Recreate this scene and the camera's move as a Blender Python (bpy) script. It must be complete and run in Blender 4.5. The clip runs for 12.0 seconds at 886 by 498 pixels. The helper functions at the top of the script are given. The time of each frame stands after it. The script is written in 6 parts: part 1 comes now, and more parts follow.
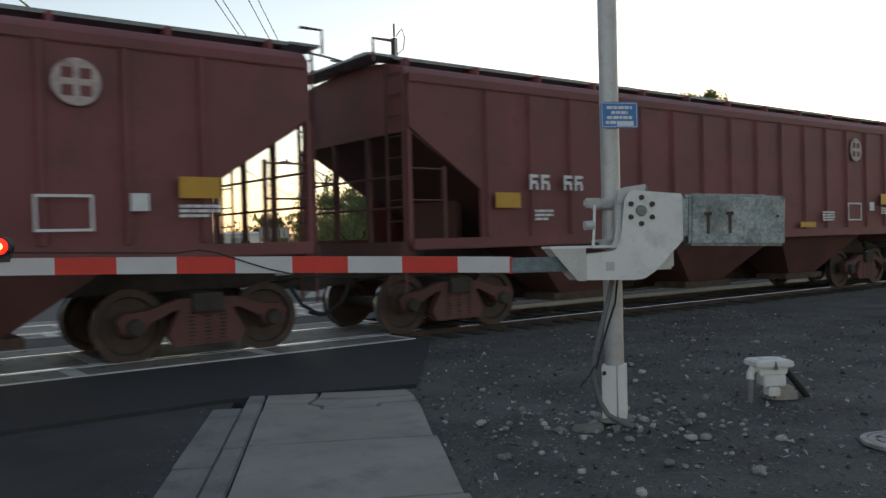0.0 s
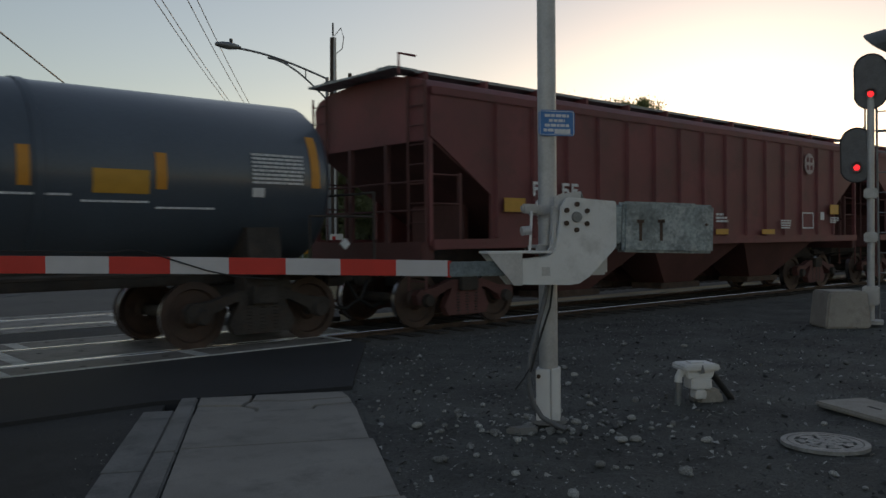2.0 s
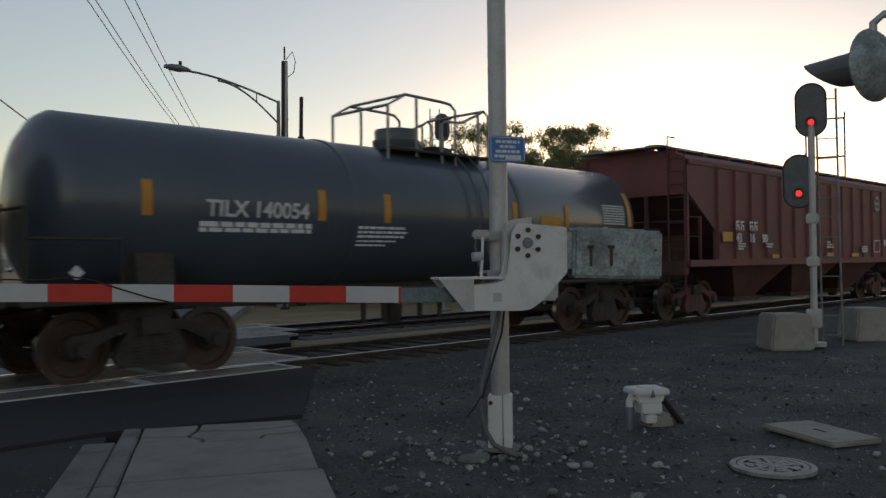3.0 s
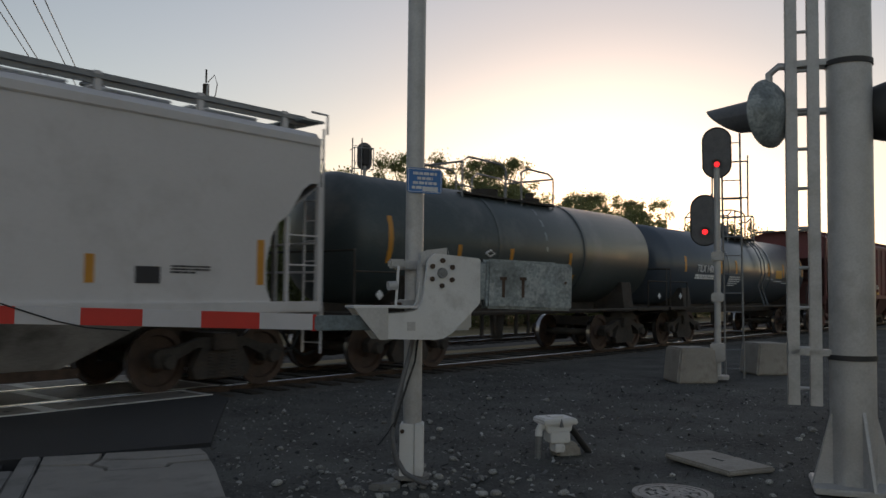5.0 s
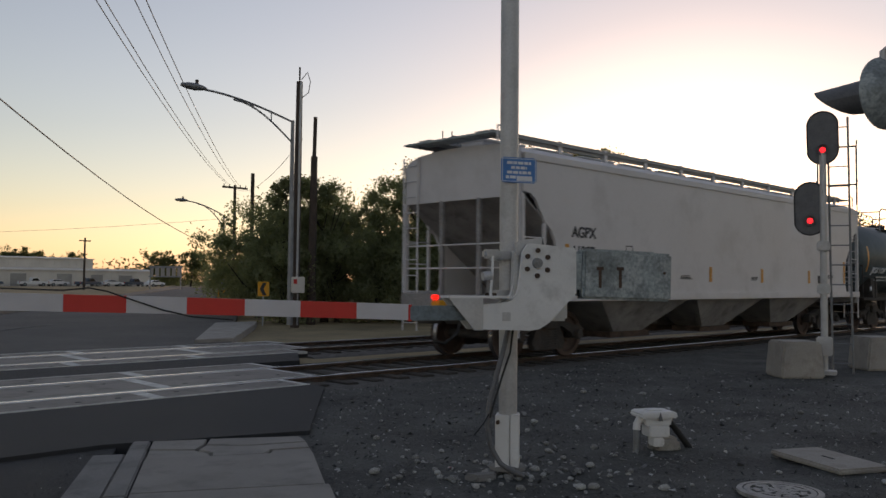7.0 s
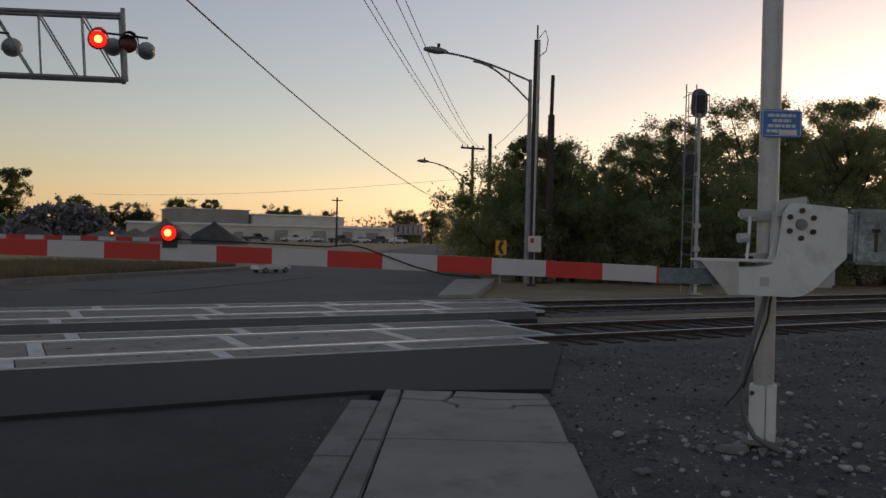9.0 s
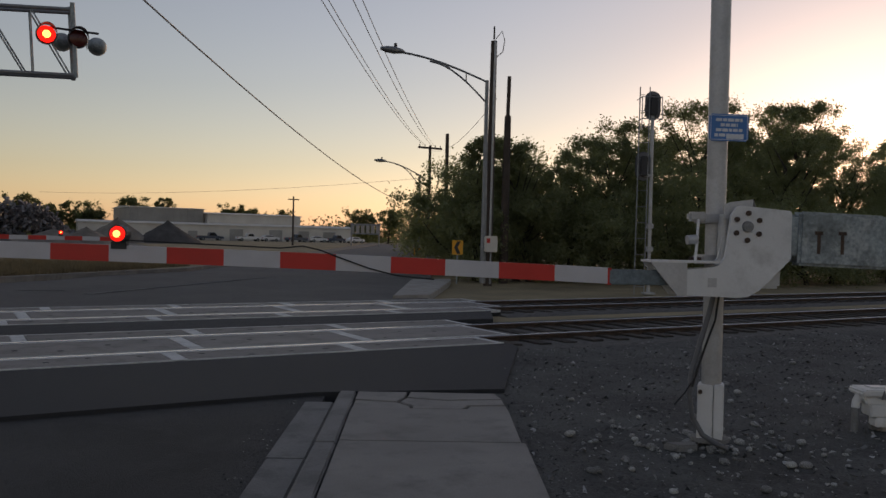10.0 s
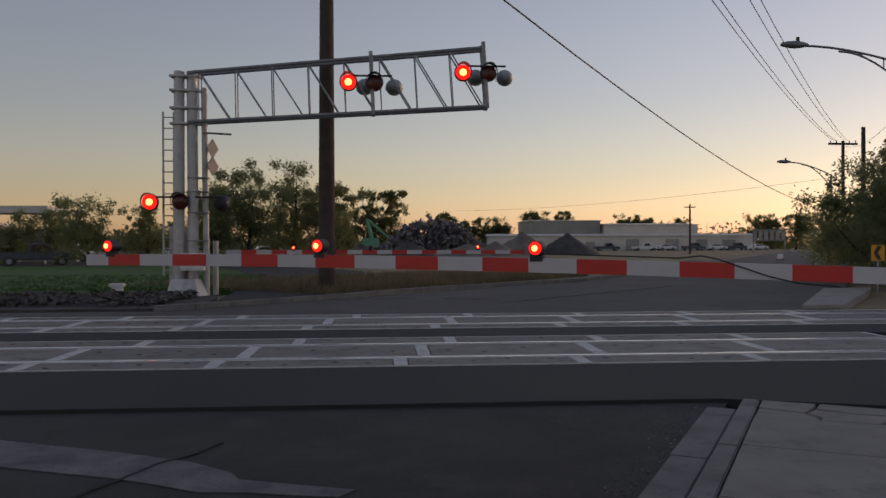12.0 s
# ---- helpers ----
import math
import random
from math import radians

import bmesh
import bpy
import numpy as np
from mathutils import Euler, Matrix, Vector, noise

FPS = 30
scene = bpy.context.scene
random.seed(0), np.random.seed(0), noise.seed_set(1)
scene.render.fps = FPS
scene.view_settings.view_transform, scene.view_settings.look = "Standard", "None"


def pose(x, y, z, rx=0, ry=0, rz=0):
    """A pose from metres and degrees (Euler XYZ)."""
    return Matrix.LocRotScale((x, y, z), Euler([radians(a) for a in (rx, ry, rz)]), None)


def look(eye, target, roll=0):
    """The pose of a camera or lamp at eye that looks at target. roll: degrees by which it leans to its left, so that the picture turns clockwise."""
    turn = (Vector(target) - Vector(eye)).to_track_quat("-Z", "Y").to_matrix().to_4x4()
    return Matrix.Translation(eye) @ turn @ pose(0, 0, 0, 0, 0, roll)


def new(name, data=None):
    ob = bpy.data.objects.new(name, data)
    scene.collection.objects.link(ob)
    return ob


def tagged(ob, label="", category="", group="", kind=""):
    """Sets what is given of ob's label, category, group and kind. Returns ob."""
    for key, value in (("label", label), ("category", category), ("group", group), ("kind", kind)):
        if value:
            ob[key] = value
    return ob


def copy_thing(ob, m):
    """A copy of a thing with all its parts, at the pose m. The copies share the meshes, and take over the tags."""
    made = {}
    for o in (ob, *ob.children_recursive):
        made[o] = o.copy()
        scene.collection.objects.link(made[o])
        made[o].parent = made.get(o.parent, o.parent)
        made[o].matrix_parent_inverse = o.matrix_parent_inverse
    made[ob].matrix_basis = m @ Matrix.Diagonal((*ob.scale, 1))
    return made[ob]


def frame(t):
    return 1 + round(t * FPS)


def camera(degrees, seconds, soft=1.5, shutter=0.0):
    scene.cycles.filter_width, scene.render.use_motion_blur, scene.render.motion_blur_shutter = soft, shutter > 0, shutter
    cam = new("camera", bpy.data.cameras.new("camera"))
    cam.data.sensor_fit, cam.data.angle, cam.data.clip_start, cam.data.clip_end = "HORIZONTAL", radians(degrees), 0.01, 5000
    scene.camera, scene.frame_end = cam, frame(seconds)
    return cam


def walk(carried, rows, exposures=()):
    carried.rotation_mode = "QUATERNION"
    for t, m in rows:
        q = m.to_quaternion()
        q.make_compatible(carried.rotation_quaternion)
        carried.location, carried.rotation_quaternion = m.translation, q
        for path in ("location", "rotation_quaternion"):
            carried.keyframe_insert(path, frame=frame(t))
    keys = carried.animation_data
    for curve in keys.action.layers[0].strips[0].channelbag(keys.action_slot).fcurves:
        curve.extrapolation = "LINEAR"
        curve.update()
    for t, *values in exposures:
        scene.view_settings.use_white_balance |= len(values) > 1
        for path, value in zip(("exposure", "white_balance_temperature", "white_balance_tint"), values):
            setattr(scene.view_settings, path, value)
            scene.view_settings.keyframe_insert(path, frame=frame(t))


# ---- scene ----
cam = camera(56.0, 12.0, shutter=0.2)
PATH = [
    (0, (0.26, -0.453, 1.421), (1.464, 1.143, 1.393), -1.4),
    (0.5, (0.291, -0.483, 1.43), (1.492, 1.116, 1.396), -1.3),
    (1, (0.245, -0.496, 1.433), (1.473, 1.082, 1.395), -1.0),
    (1.5, (0.231, -0.471, 1.427), (1.518, 1.06, 1.394), -0.7),
    (2, (0.222, -0.468, 1.439), (1.546, 1.031, 1.411), -0.5),
    (2.5, (0.181, -0.481, 1.478), (1.557, 0.97, 1.495), 0.0),
    (2.7, (0.266, -0.44, 1.455), (1.662, 0.992, 1.477), -0.4),
    (4.3, (0.19, -0.524, 1.458), (1.669, 0.82, 1.545), 0.8),
    (4.5, (0.201, -0.535, 1.448), (1.717, 0.765, 1.55), 0.7),
    (5, (0.22, -0.535, 1.451), (1.754, 0.745, 1.55), 0.6),
    (5.5, (0.249, -0.507, 1.444), (1.749, 0.813, 1.534), 0.5),
    (5.8, (0.243, -0.483, 1.447), (1.671, 0.914, 1.532), 0.5),
    (6, (0.247, -0.484, 1.447), (1.631, 0.958, 1.526), 0.6),
    (6.5, (0.22, -0.464, 1.425), (1.604, 0.977, 1.507), 0.5),
    (6.7, (0.218, -0.485, 1.426), (1.607, 0.951, 1.507), 0.5),
    (8.3, (0.223, -0.427, 1.434), (1.474, 1.133, 1.501), 0.4),
    (8.5, (0.216, -0.398, 1.432), (1.338, 1.256, 1.48), 1.0),
    (8.7, (0.181, -0.411, 1.428), (1.213, 1.302, 1.439), 1.3),
    (9, (0.185, -0.397, 1.432), (1.126, 1.368, 1.407), 1.2),
    (9.5, (0.174, -0.402, 1.446), (1.094, 1.374, 1.42), 1.3),
    (10, (0.201, -0.421, 1.446), (1.231, 1.294, 1.422), 1.3),
    (10.5, (0.181, -0.442, 1.448), (1.118, 1.324, 1.427), 0.7),
    (10.7, (0.17, -0.474, 1.463), (0.844, 1.409, 1.448), 0.5),
    (10.8, (0.19, -0.491, 1.467), (0.689, 1.446, 1.458), 0.4),
    (11, (0.2, -0.527, 1.442), (0.468, 1.455, 1.432), 0.6),
    (11.5, (0.163, -0.7, 1.461), (0.275, 1.297, 1.463), 0.6),
    (12, (0.02, -0.873, 1.461), (0.168, 1.122, 1.451), -0.2),
]
walk(cam, [(t, look(eye, aim, roll)) for t, eye, aim, roll in PATH],
     exposures=[(0.0, 2.15, 7000, 15), (0.3, 1.3, 7000, 15), (0.5, 1.15, 7000, 15), (0.8, 1.3, 7000, 15), (1.0, 1.7, 7000, 15), (1.3, 2.4, 7000, 15), (1.5, 2.6, 7000, 15), (1.8, 1.45, 7000, 15), (2.0, 1.2, 7000, 15),
                (2.5, 1.3, 7100, 15), (4.5, 1.47, 7250, 18), (5.0, 1.28, 7250, 18), (5.5, 1.27, 7250, 19), (6.0, 1.5, 7250, 20), (6.5, 1.5, 7250, 23), (8.5, 1.03, 7200, 24), (9.0, 1.22, 7200, 25), (9.5, 1.3, 7150, 26), (10.0, 1.1, 7150, 26), (10.5, 1.0, 7100, 26), (11.0, 1.2, 6900, 26), (11.5, 1.7, 7000, 30), (12.0, 1.2, 7000, 30)])

# ---- sky and sun ----
SUN_AZ = radians(61)        # clockwise from +y, towards +x
world = bpy.data.worlds.new("dusk")
scene.world = world
world.use_nodes = True
wt = world.node_tree
sky = wt.nodes.new("ShaderNodeTexSky")
sky.sky_type = "NISHITA"
sky.sun_disc = False
sky.sun_elevation = radians(2.0)
sky.sun_rotation = SUN_AZ
sky.altitude = 0
sky.air_density, sky.dust_density, sky.ozone_density = 1.0, 0.5, 2.0
tone = wt.nodes.new("ShaderNodeHueSaturation")
tone.inputs["Saturation"].default_value = 0.7
wt.links.new(sky.outputs[0], tone.inputs["Color"])
wt.links.new(tone.outputs[0], wt.nodes["Background"].inputs[0])
wt.nodes["Background"].inputs[1].default_value = 0.15
sun = new("sun", bpy.data.lights.new("sun", "SUN"))
sun.data.energy, sun.data.angle, sun.data.color = 0.25, radians(10), (1.0, 0.72, 0.45)
sun.matrix_world = look((0, 0, 0), (-math.sin(SUN_AZ), -math.cos(SUN_AZ), -0.05))

# ---- materials ----
def mat(name, color, rough=0.7, metal=0.0, var=0.25, scale=3.0, fine=60.0, bump=0.15, dirt=None, coat=0.0, per=0.0):
    """A painted, cast or natural surface: two scales of colour change, fine relief, and optional dirt in patches."""
    m = bpy.data.materials.new(name)
    m.use_nodes = True
    nt = m.node_tree
    n, l = nt.nodes, nt.links
    b = n["Principled BSDF"]
    co = n.new("ShaderNodeTexCoord")
    big, small = n.new("ShaderNodeTexNoise"), n.new("ShaderNodeTexNoise")
    big.inputs["Scale"].default_value, big.inputs["Detail"].default_value = scale, 6
    small.inputs["Scale"].default_value, small.inputs["Detail"].default_value = fine, 3
    for t in (big, small):
        l.new(co.outputs["Object"], t.inputs["Vector"])
    ramp = n.new("ShaderNodeValToRGB")
    lo = [c * (1 - var) for c in color]
    hi = [min(1, c * (1 + var)) for c in color]
    ramp.color_ramp.elements[0].position, ramp.color_ramp.elements[1].position = 0.3, 0.7
    ramp.color_ramp.elements[0].color, ramp.color_ramp.elements[1].color = (*lo, 1), (*hi, 1)
    l.new(big.outputs["Fac"], ramp.inputs[0])
    mix = n.new("ShaderNodeMixRGB")
    mix.blend_type = "OVERLAY"
    mix.inputs[0].default_value = min(1, var * 1.6)
    l.new(ramp.outputs[0], mix.inputs[1])
    l.new(small.outputs["Fac"], mix.inputs[2])
    out = mix.outputs[0]
    if dirt:
        d = n.new("ShaderNodeTexNoise")
        d.inputs["Scale"].default_value, d.inputs["Detail"].default_value, d.inputs["Roughness"].default_value = dirt[3], 8, 0.7
        l.new(co.outputs["Object"], d.inputs["Vector"])
        r2 = n.new("ShaderNodeValToRGB")
        r2.color_ramp.elements[0].position, r2.color_ramp.elements[1].position = 0.5, 0.68
        r2.color_ramp.elements[1].color = (0.75, 0.75, 0.75, 1)
        r2.color_ramp.elements[0].color = (0, 0, 0, 1)
        l.new(d.outputs["Fac"], r2.inputs[0])
        m2 = n.new("ShaderNodeMixRGB")
        m2.inputs[2].default_value = (*dirt[:3], 1)
        l.new(r2.outputs[0], m2.inputs[0])
        l.new(out, m2.inputs[1])
        out = m2.outputs[0]
    if per:
        oi = n.new("ShaderNodeObjectInfo")
        hsv = n.new("ShaderNodeHueSaturation")
        mr = n.new("ShaderNodeMapRange")
        mr.inputs[3].default_value, mr.inputs[4].default_value = 1 - per, 1 + per
        l.new(oi.outputs["Random"], mr.inputs[0])
        l.new(mr.outputs[0], hsv.inputs["Value"])
        l.new(out, hsv.inputs["Color"])
        out = hsv.outputs[0]
    l.new(out, b.inputs["Base Color"])
    b.inputs["Roughness"].default_value, b.inputs["Metallic"].default_value = rough, metal
    rr = n.new("ShaderNodeMapRange")
    rr.inputs[3].default_value, rr.inputs[4].default_value = max(0.02, rough - 0.12), min(1, rough + 0.12)
    l.new(big.outputs["Fac"], rr.inputs[0])
    l.new(rr.outputs[0], b.inputs["Roughness"])
    if coat:
        b.inputs["Coat Weight"].default_value = coat
    if bump:
        bp = n.new("ShaderNodeBump")
        bp.inputs["Strength"].default_value, bp.inputs["Distance"].default_value = bump, 0.02
        l.new(small.outputs["Fac"], bp.inputs["Height"])
        l.new(bp.outputs[0], b.inputs["Normal"])
    return m


def glow(name, color, strength):
    m = bpy.data.materials.new(name)
    m.use_nodes = True
    b = m.node_tree.nodes["Principled BSDF"]
    b.inputs["Base Color"].default_value = (*color, 1)
    b.inputs["Emission Color"].default_value = (*color, 1)
    b.inputs["Emission Strength"].default_value = strength
    return m


M = dict(
    gravel=mat("gravel_dirt", (0.076, 0.077, 0.072), 0.95, 0, 0.5, 1.1, 55, 1.0, (0.13, 0.132, 0.13, 14.0)),
    # asphalt again for the far road, low sun's glance lightening its base colour
    sunlot=mat("sunlit_old_asphalt", (0.1, 0.094, 0.088), 0.8, 0, 0.3, 0.35, 90, 0.6, (0.075, 0.07, 0.066, 0.9)),
    asphalt=mat("old_asphalt", (0.05, 0.05, 0.05), 0.85, 0, 0.5, 0.5, 110, 1.0, (0.075, 0.075, 0.074, 1.3)),
    tar=mat("new_asphalt", (0.028, 0.029, 0.032), 0.8, 0, 0.2, 0.8, 180, 0.4),
    walk=mat("sidewalk_concrete", (0.275, 0.258, 0.236), 0.9, 0, 0.14, 1.4, 90, 0.25, (0.17, 0.165, 0.155, 2.5), per=0.05),
    kerb=mat("kerb_concrete", (0.2, 0.195, 0.185), 0.9, 0, 0.2, 2.0, 80, 0.3, (0.1, 0.1, 0.095, 3.0), per=0.08),
    panel=mat("crossing_concrete", (0.22, 0.2, 0.182), 0.68, 0, 0.2, 1.2, 70, 0.2, (0.08, 0.072, 0.066, 2.5), per=0.1),
    strip=mat("worn_white_edge", (0.62, 0.62, 0.6), 0.6, 0, 0.2, 2.5, 60, 0.15, (0.3, 0.29, 0.28, 6.0)),
    rubber=mat("flangeway_rubber", (0.018, 0.018, 0.018), 0.8, 0, 0.2, 5, 90, 0.3),
    railtop=mat("polished_rail_head", (0.62, 0.62, 0.64), 0.22, 1.0, 0.1, 4, 80, 0.03),
    railside=mat("rusty_rail", (0.09, 0.06, 0.045), 0.85, 0.2, 0.4, 6, 80, 0.4),
    tie=mat("creosote_timber", (0.045, 0.038, 0.032), 0.95, 0, 0.4, 5, 60, 0.6, per=0.2),
    ballast=mat("ballast", (0.1, 0.095, 0.088), 0.95, 0, 0.45, 9, 40, 0.9),
    stone=mat("pebble", (0.3, 0.3, 0.285), 0.85, 0, 0.6, 7, 60, 0.3, per=0.45),
    white=mat("white_paint_worn", (0.72, 0.72, 0.71), 0.5, 0, 0.08, 2.5, 70, 0.1, (0.5, 0.49, 0.47, 4.0)),
    alum=mat("aluminium", (0.5, 0.5, 0.5), 0.5, 0.4, 0.12, 3, 60, 0.08, (0.36, 0.36, 0.35, 4.0)),
    galv=mat("galvanised_steel", (0.27, 0.31, 0.32), 0.55, 0.3, 0.4, 4, 40, 0.12, (0.55, 0.58, 0.59, 5.0)),
    steel=mat("grey_steel", (0.25, 0.26, 0.27), 0.5, 0.5, 0.2, 4, 60, 0.1),
    black=mat("black_paint", (0.032, 0.032, 0.034), 0.55, 0, 0.2, 5, 60, 0.1),
    wire=mat("weathered_wire", (0.17, 0.16, 0.145), 0.7, 0.2, 0.2, 5, 60, 0.0),
    cable=mat("black_cable", (0.02, 0.02, 0.02), 0.7, 0, 0.2, 5, 60, 0.2),
    red=mat("red_sheeting", (0.62, 0.035, 0.025), 0.45, 0, 0.08, 6, 120, 0.05),
    armw=mat("white_sheeting", (0.56, 0.55, 0.57), 0.45, 0, 0.06, 5, 120, 0.05),
    blue=mat("blue_sign", (0.05, 0.2, 0.5), 0.45, 0, 0.08, 4, 80, 0.05),
    print=mat("white_print", (0.7, 0.72, 0.74), 0.6, 0, 0.1, 9, 90, 0.0),
    bprint=mat("black_print", (0.03, 0.03, 0.035), 0.6, 0, 0.1, 9, 90, 0.0),
    # hopper's purple tint and lifted under, tank, tankj, agx bases imitate veiling flare
    hopper=mat("oxide_red_paint", (0.19, 0.059, 0.061), 0.6, 0, 0.2, 0.8, 50, 0.1, (0.12, 0.052, 0.05, 1.4)),
    # darker copy of hopper: shade at car ends and undersides put into the colour
    hopdark=mat("oxide_red_shaded", (0.12, 0.05, 0.046), 0.75, 0, 0.25, 1.5, 50, 0.15),
    under=mat("grimy_underframe", (0.055, 0.049, 0.044), 0.85, 0.1, 0.4, 3, 50, 0.3, (0.08, 0.055, 0.042, 4.0)),
    wheel=mat("wheel_steel", (0.085, 0.058, 0.047), 0.65, 0.3, 0.3, 4, 50, 0.15, (0.09, 0.05, 0.035, 5.0)),
    tread=mat("polished_tread", (0.5, 0.5, 0.52), 0.3, 1.0, 0.1, 4, 80, 0.03),
    tank=mat("tank_blue_black", (0.075, 0.097, 0.125), 0.32, 0, 0.15, 0.6, 40, 0.03, (0.085, 0.1, 0.12, 0.9), coat=0.25),
    tankj=mat("tank_green_black", (0.058, 0.078, 0.083), 0.42, 0, 0.2, 0.6, 40, 0.05, (0.15, 0.158, 0.16, 0.7), coat=0.1),
    agx=mat("light_grey_car_paint", (0.64, 0.625, 0.63), 0.5, 0, 0.06, 0.5, 30, 0.04, (0.52, 0.505, 0.5, 0.8)),
    # darker copy of agx: shade of recesses and underside as colour, plus grime patches
    agdark=mat("grey_car_shaded_grimy", (0.3, 0.29, 0.285), 0.7, 0, 0.25, 1.5, 40, 0.1, (0.1, 0.095, 0.09, 2.0)),
    yellow=mat("yellow_reflector", (0.56, 0.3, 0.04), 0.45, 0, 0.08, 6, 90, 0.03),
    orange=mat("orange_reflector", (0.62, 0.27, 0.03), 0.45, 0, 0.08, 6, 90, 0.03),
    wood=mat("utility_pole_wood", (0.07, 0.052, 0.042), 0.9, 0, 0.3, 3, 50, 0.4),
    bark=mat("bark", (0.06, 0.048, 0.038), 0.95, 0, 0.35, 4, 40, 0.6),
    # leaf base is lifted to imitate haze over the backlit trees
    leaf=mat("foliage", (0.18, 0.2, 0.115), 0.7, 0, 0.45, 0.8, 12, 0.0),
    leafd=mat("far_foliage", (0.04, 0.052, 0.028), 0.8, 0, 0.4, 0.5, 8, 0.0),
    grass=mat("lawn_grass", (0.055, 0.12, 0.022), 0.9, 0, 0.35, 1.2, 40, 0.6),
    dry=mat("dry_grass", (0.26, 0.205, 0.115), 0.95, 0, 0.35, 0.4, 20, 0.6),
    straw=mat("dry_straw", (0.2, 0.155, 0.085), 0.9, 0, 0.4, 1.5, 30, 0.0),
    coal=mat("dark_heap", (0.075, 0.07, 0.068), 0.95, 0, 0.3, 1, 12, 0.8),
    earth=mat("earth_heap", (0.19, 0.165, 0.14), 0.95, 0, 0.3, 0.6, 8, 0.8),
    scrap=mat("scrap_metal", (0.18, 0.18, 0.19), 0.6, 0.3, 0.6, 1.2, 9, 0.5, (0.2, 0.1, 0.06, 1.5)),
    # both shed colours have the facades' sunset glow mixed into the base
    shed=mat("shed_sheeting", (0.66, 0.62, 0.56), 0.6, 0, 0.12, 0.3, 5, 0.1),
    sheddark=mat("shed_dark_panels", (0.34, 0.325, 0.3), 0.6, 0, 0.15, 0.3, 5, 0.1),
    glass=mat("dark_glass", (0.02, 0.025, 0.03), 0.12, 0, 0.1, 2, 20, 0.0),
    carwhite=mat("white_car_paint", (0.75, 0.75, 0.76), 0.3, 0, 0.04, 1, 30, 0.0, coat=0.5),
    carblue=mat("dark_car_paint", (0.06, 0.08, 0.12), 0.3, 0, 0.1, 1, 30, 0.0, coat=0.5),
    green=mat("green_machine_paint", (0.1, 0.3, 0.18), 0.5, 0, 0.15, 1, 30, 0.1),
    chev=mat("chevron_yellow", (0.75, 0.34, 0.02), 0.5, 0, 0.06, 4, 80, 0.03),
    cast=mat("cast_iron_cover", (0.3, 0.3, 0.29), 0.6, 0.3, 0.25, 8, 60, 0.2),
    lampglass=mat("lamp_lens_unlit", (0.09, 0.012, 0.01), 0.25, 0, 0.1, 9, 90, 0.0),
    worn=mat("worn_road_paint", (0.15, 0.15, 0.15), 0.85, 0, 0.3, 3.0, 60, 0.3, (0.06, 0.06, 0.06, 2.2)),
    block=mat("cast_concrete_block", (0.36, 0.335, 0.3), 0.9, 0, 0.15, 2.0, 60, 0.25, (0.22, 0.2, 0.175, 3.0)),
    adapter=mat("blue_grey_casting", (0.16, 0.2, 0.22), 0.6, 0.2, 0.3, 6, 60, 0.15),
    chip=mat("gravel_chip", (0.2, 0.2, 0.195), 0.9, 0, 0.2, 9, 60, 0.0),
    scrapgrey=mat("dark_grey_hood_paint", (0.12, 0.123, 0.13), 0.5, 0, 0.2, 6, 60, 0.05),
    faded=mat("faded_emblem_paint", (0.46, 0.38, 0.37), 0.7, 0, 0.25, 5, 60, 0.05, (0.2, 0.11, 0.1, 6.0)),
    redglow=glow("red_lamp_lit", (1.0, 0.014, 0.006), 0.75),
    hotglow=glow("red_lamp_core", (1.0, 0.26, 0.05), 3.2),
    sigglow=glow("red_signal_lit", (1.0, 0.02, 0.025), 0.9),
)


for key in ("leaf", "leafd"):                 # thin leaves let light through
    nt = M[key].node_tree
    out, b = nt.nodes["Material Output"], nt.nodes["Principled BSDF"]
    tr, mx = nt.nodes.new("ShaderNodeBsdfTranslucent"), nt.nodes.new("ShaderNodeMixShader")
    tr.inputs[0].default_value = (0.3, 0.33, 0.12, 1)
    mx.inputs[0].default_value = 0.5
    nt.links.new(b.outputs[0], mx.inputs[1])
    nt.links.new(tr.outputs[0], mx.inputs[2])
    nt.links.new(mx.outputs[0], out.inputs[0])

nt = M["chip"].node_tree                      # every chip its own shade
gm, rp = nt.nodes.new("ShaderNodeNewGeometry"), nt.nodes.new("ShaderNodeValToRGB")
rp.color_ramp.elements[0].color, rp.color_ramp.elements[1].color = (0.03, 0.031, 0.032, 1), (0.46, 0.46, 0.45, 1)
rp.color_ramp.elements.new(0.7).color = (0.12, 0.12, 0.12, 1)
nt.links.new(gm.outputs["Random Per Island"], rp.inputs[0])
nt.links.new(rp.outputs[0], nt.nodes["Principled BSDF"].inputs["Base Color"])

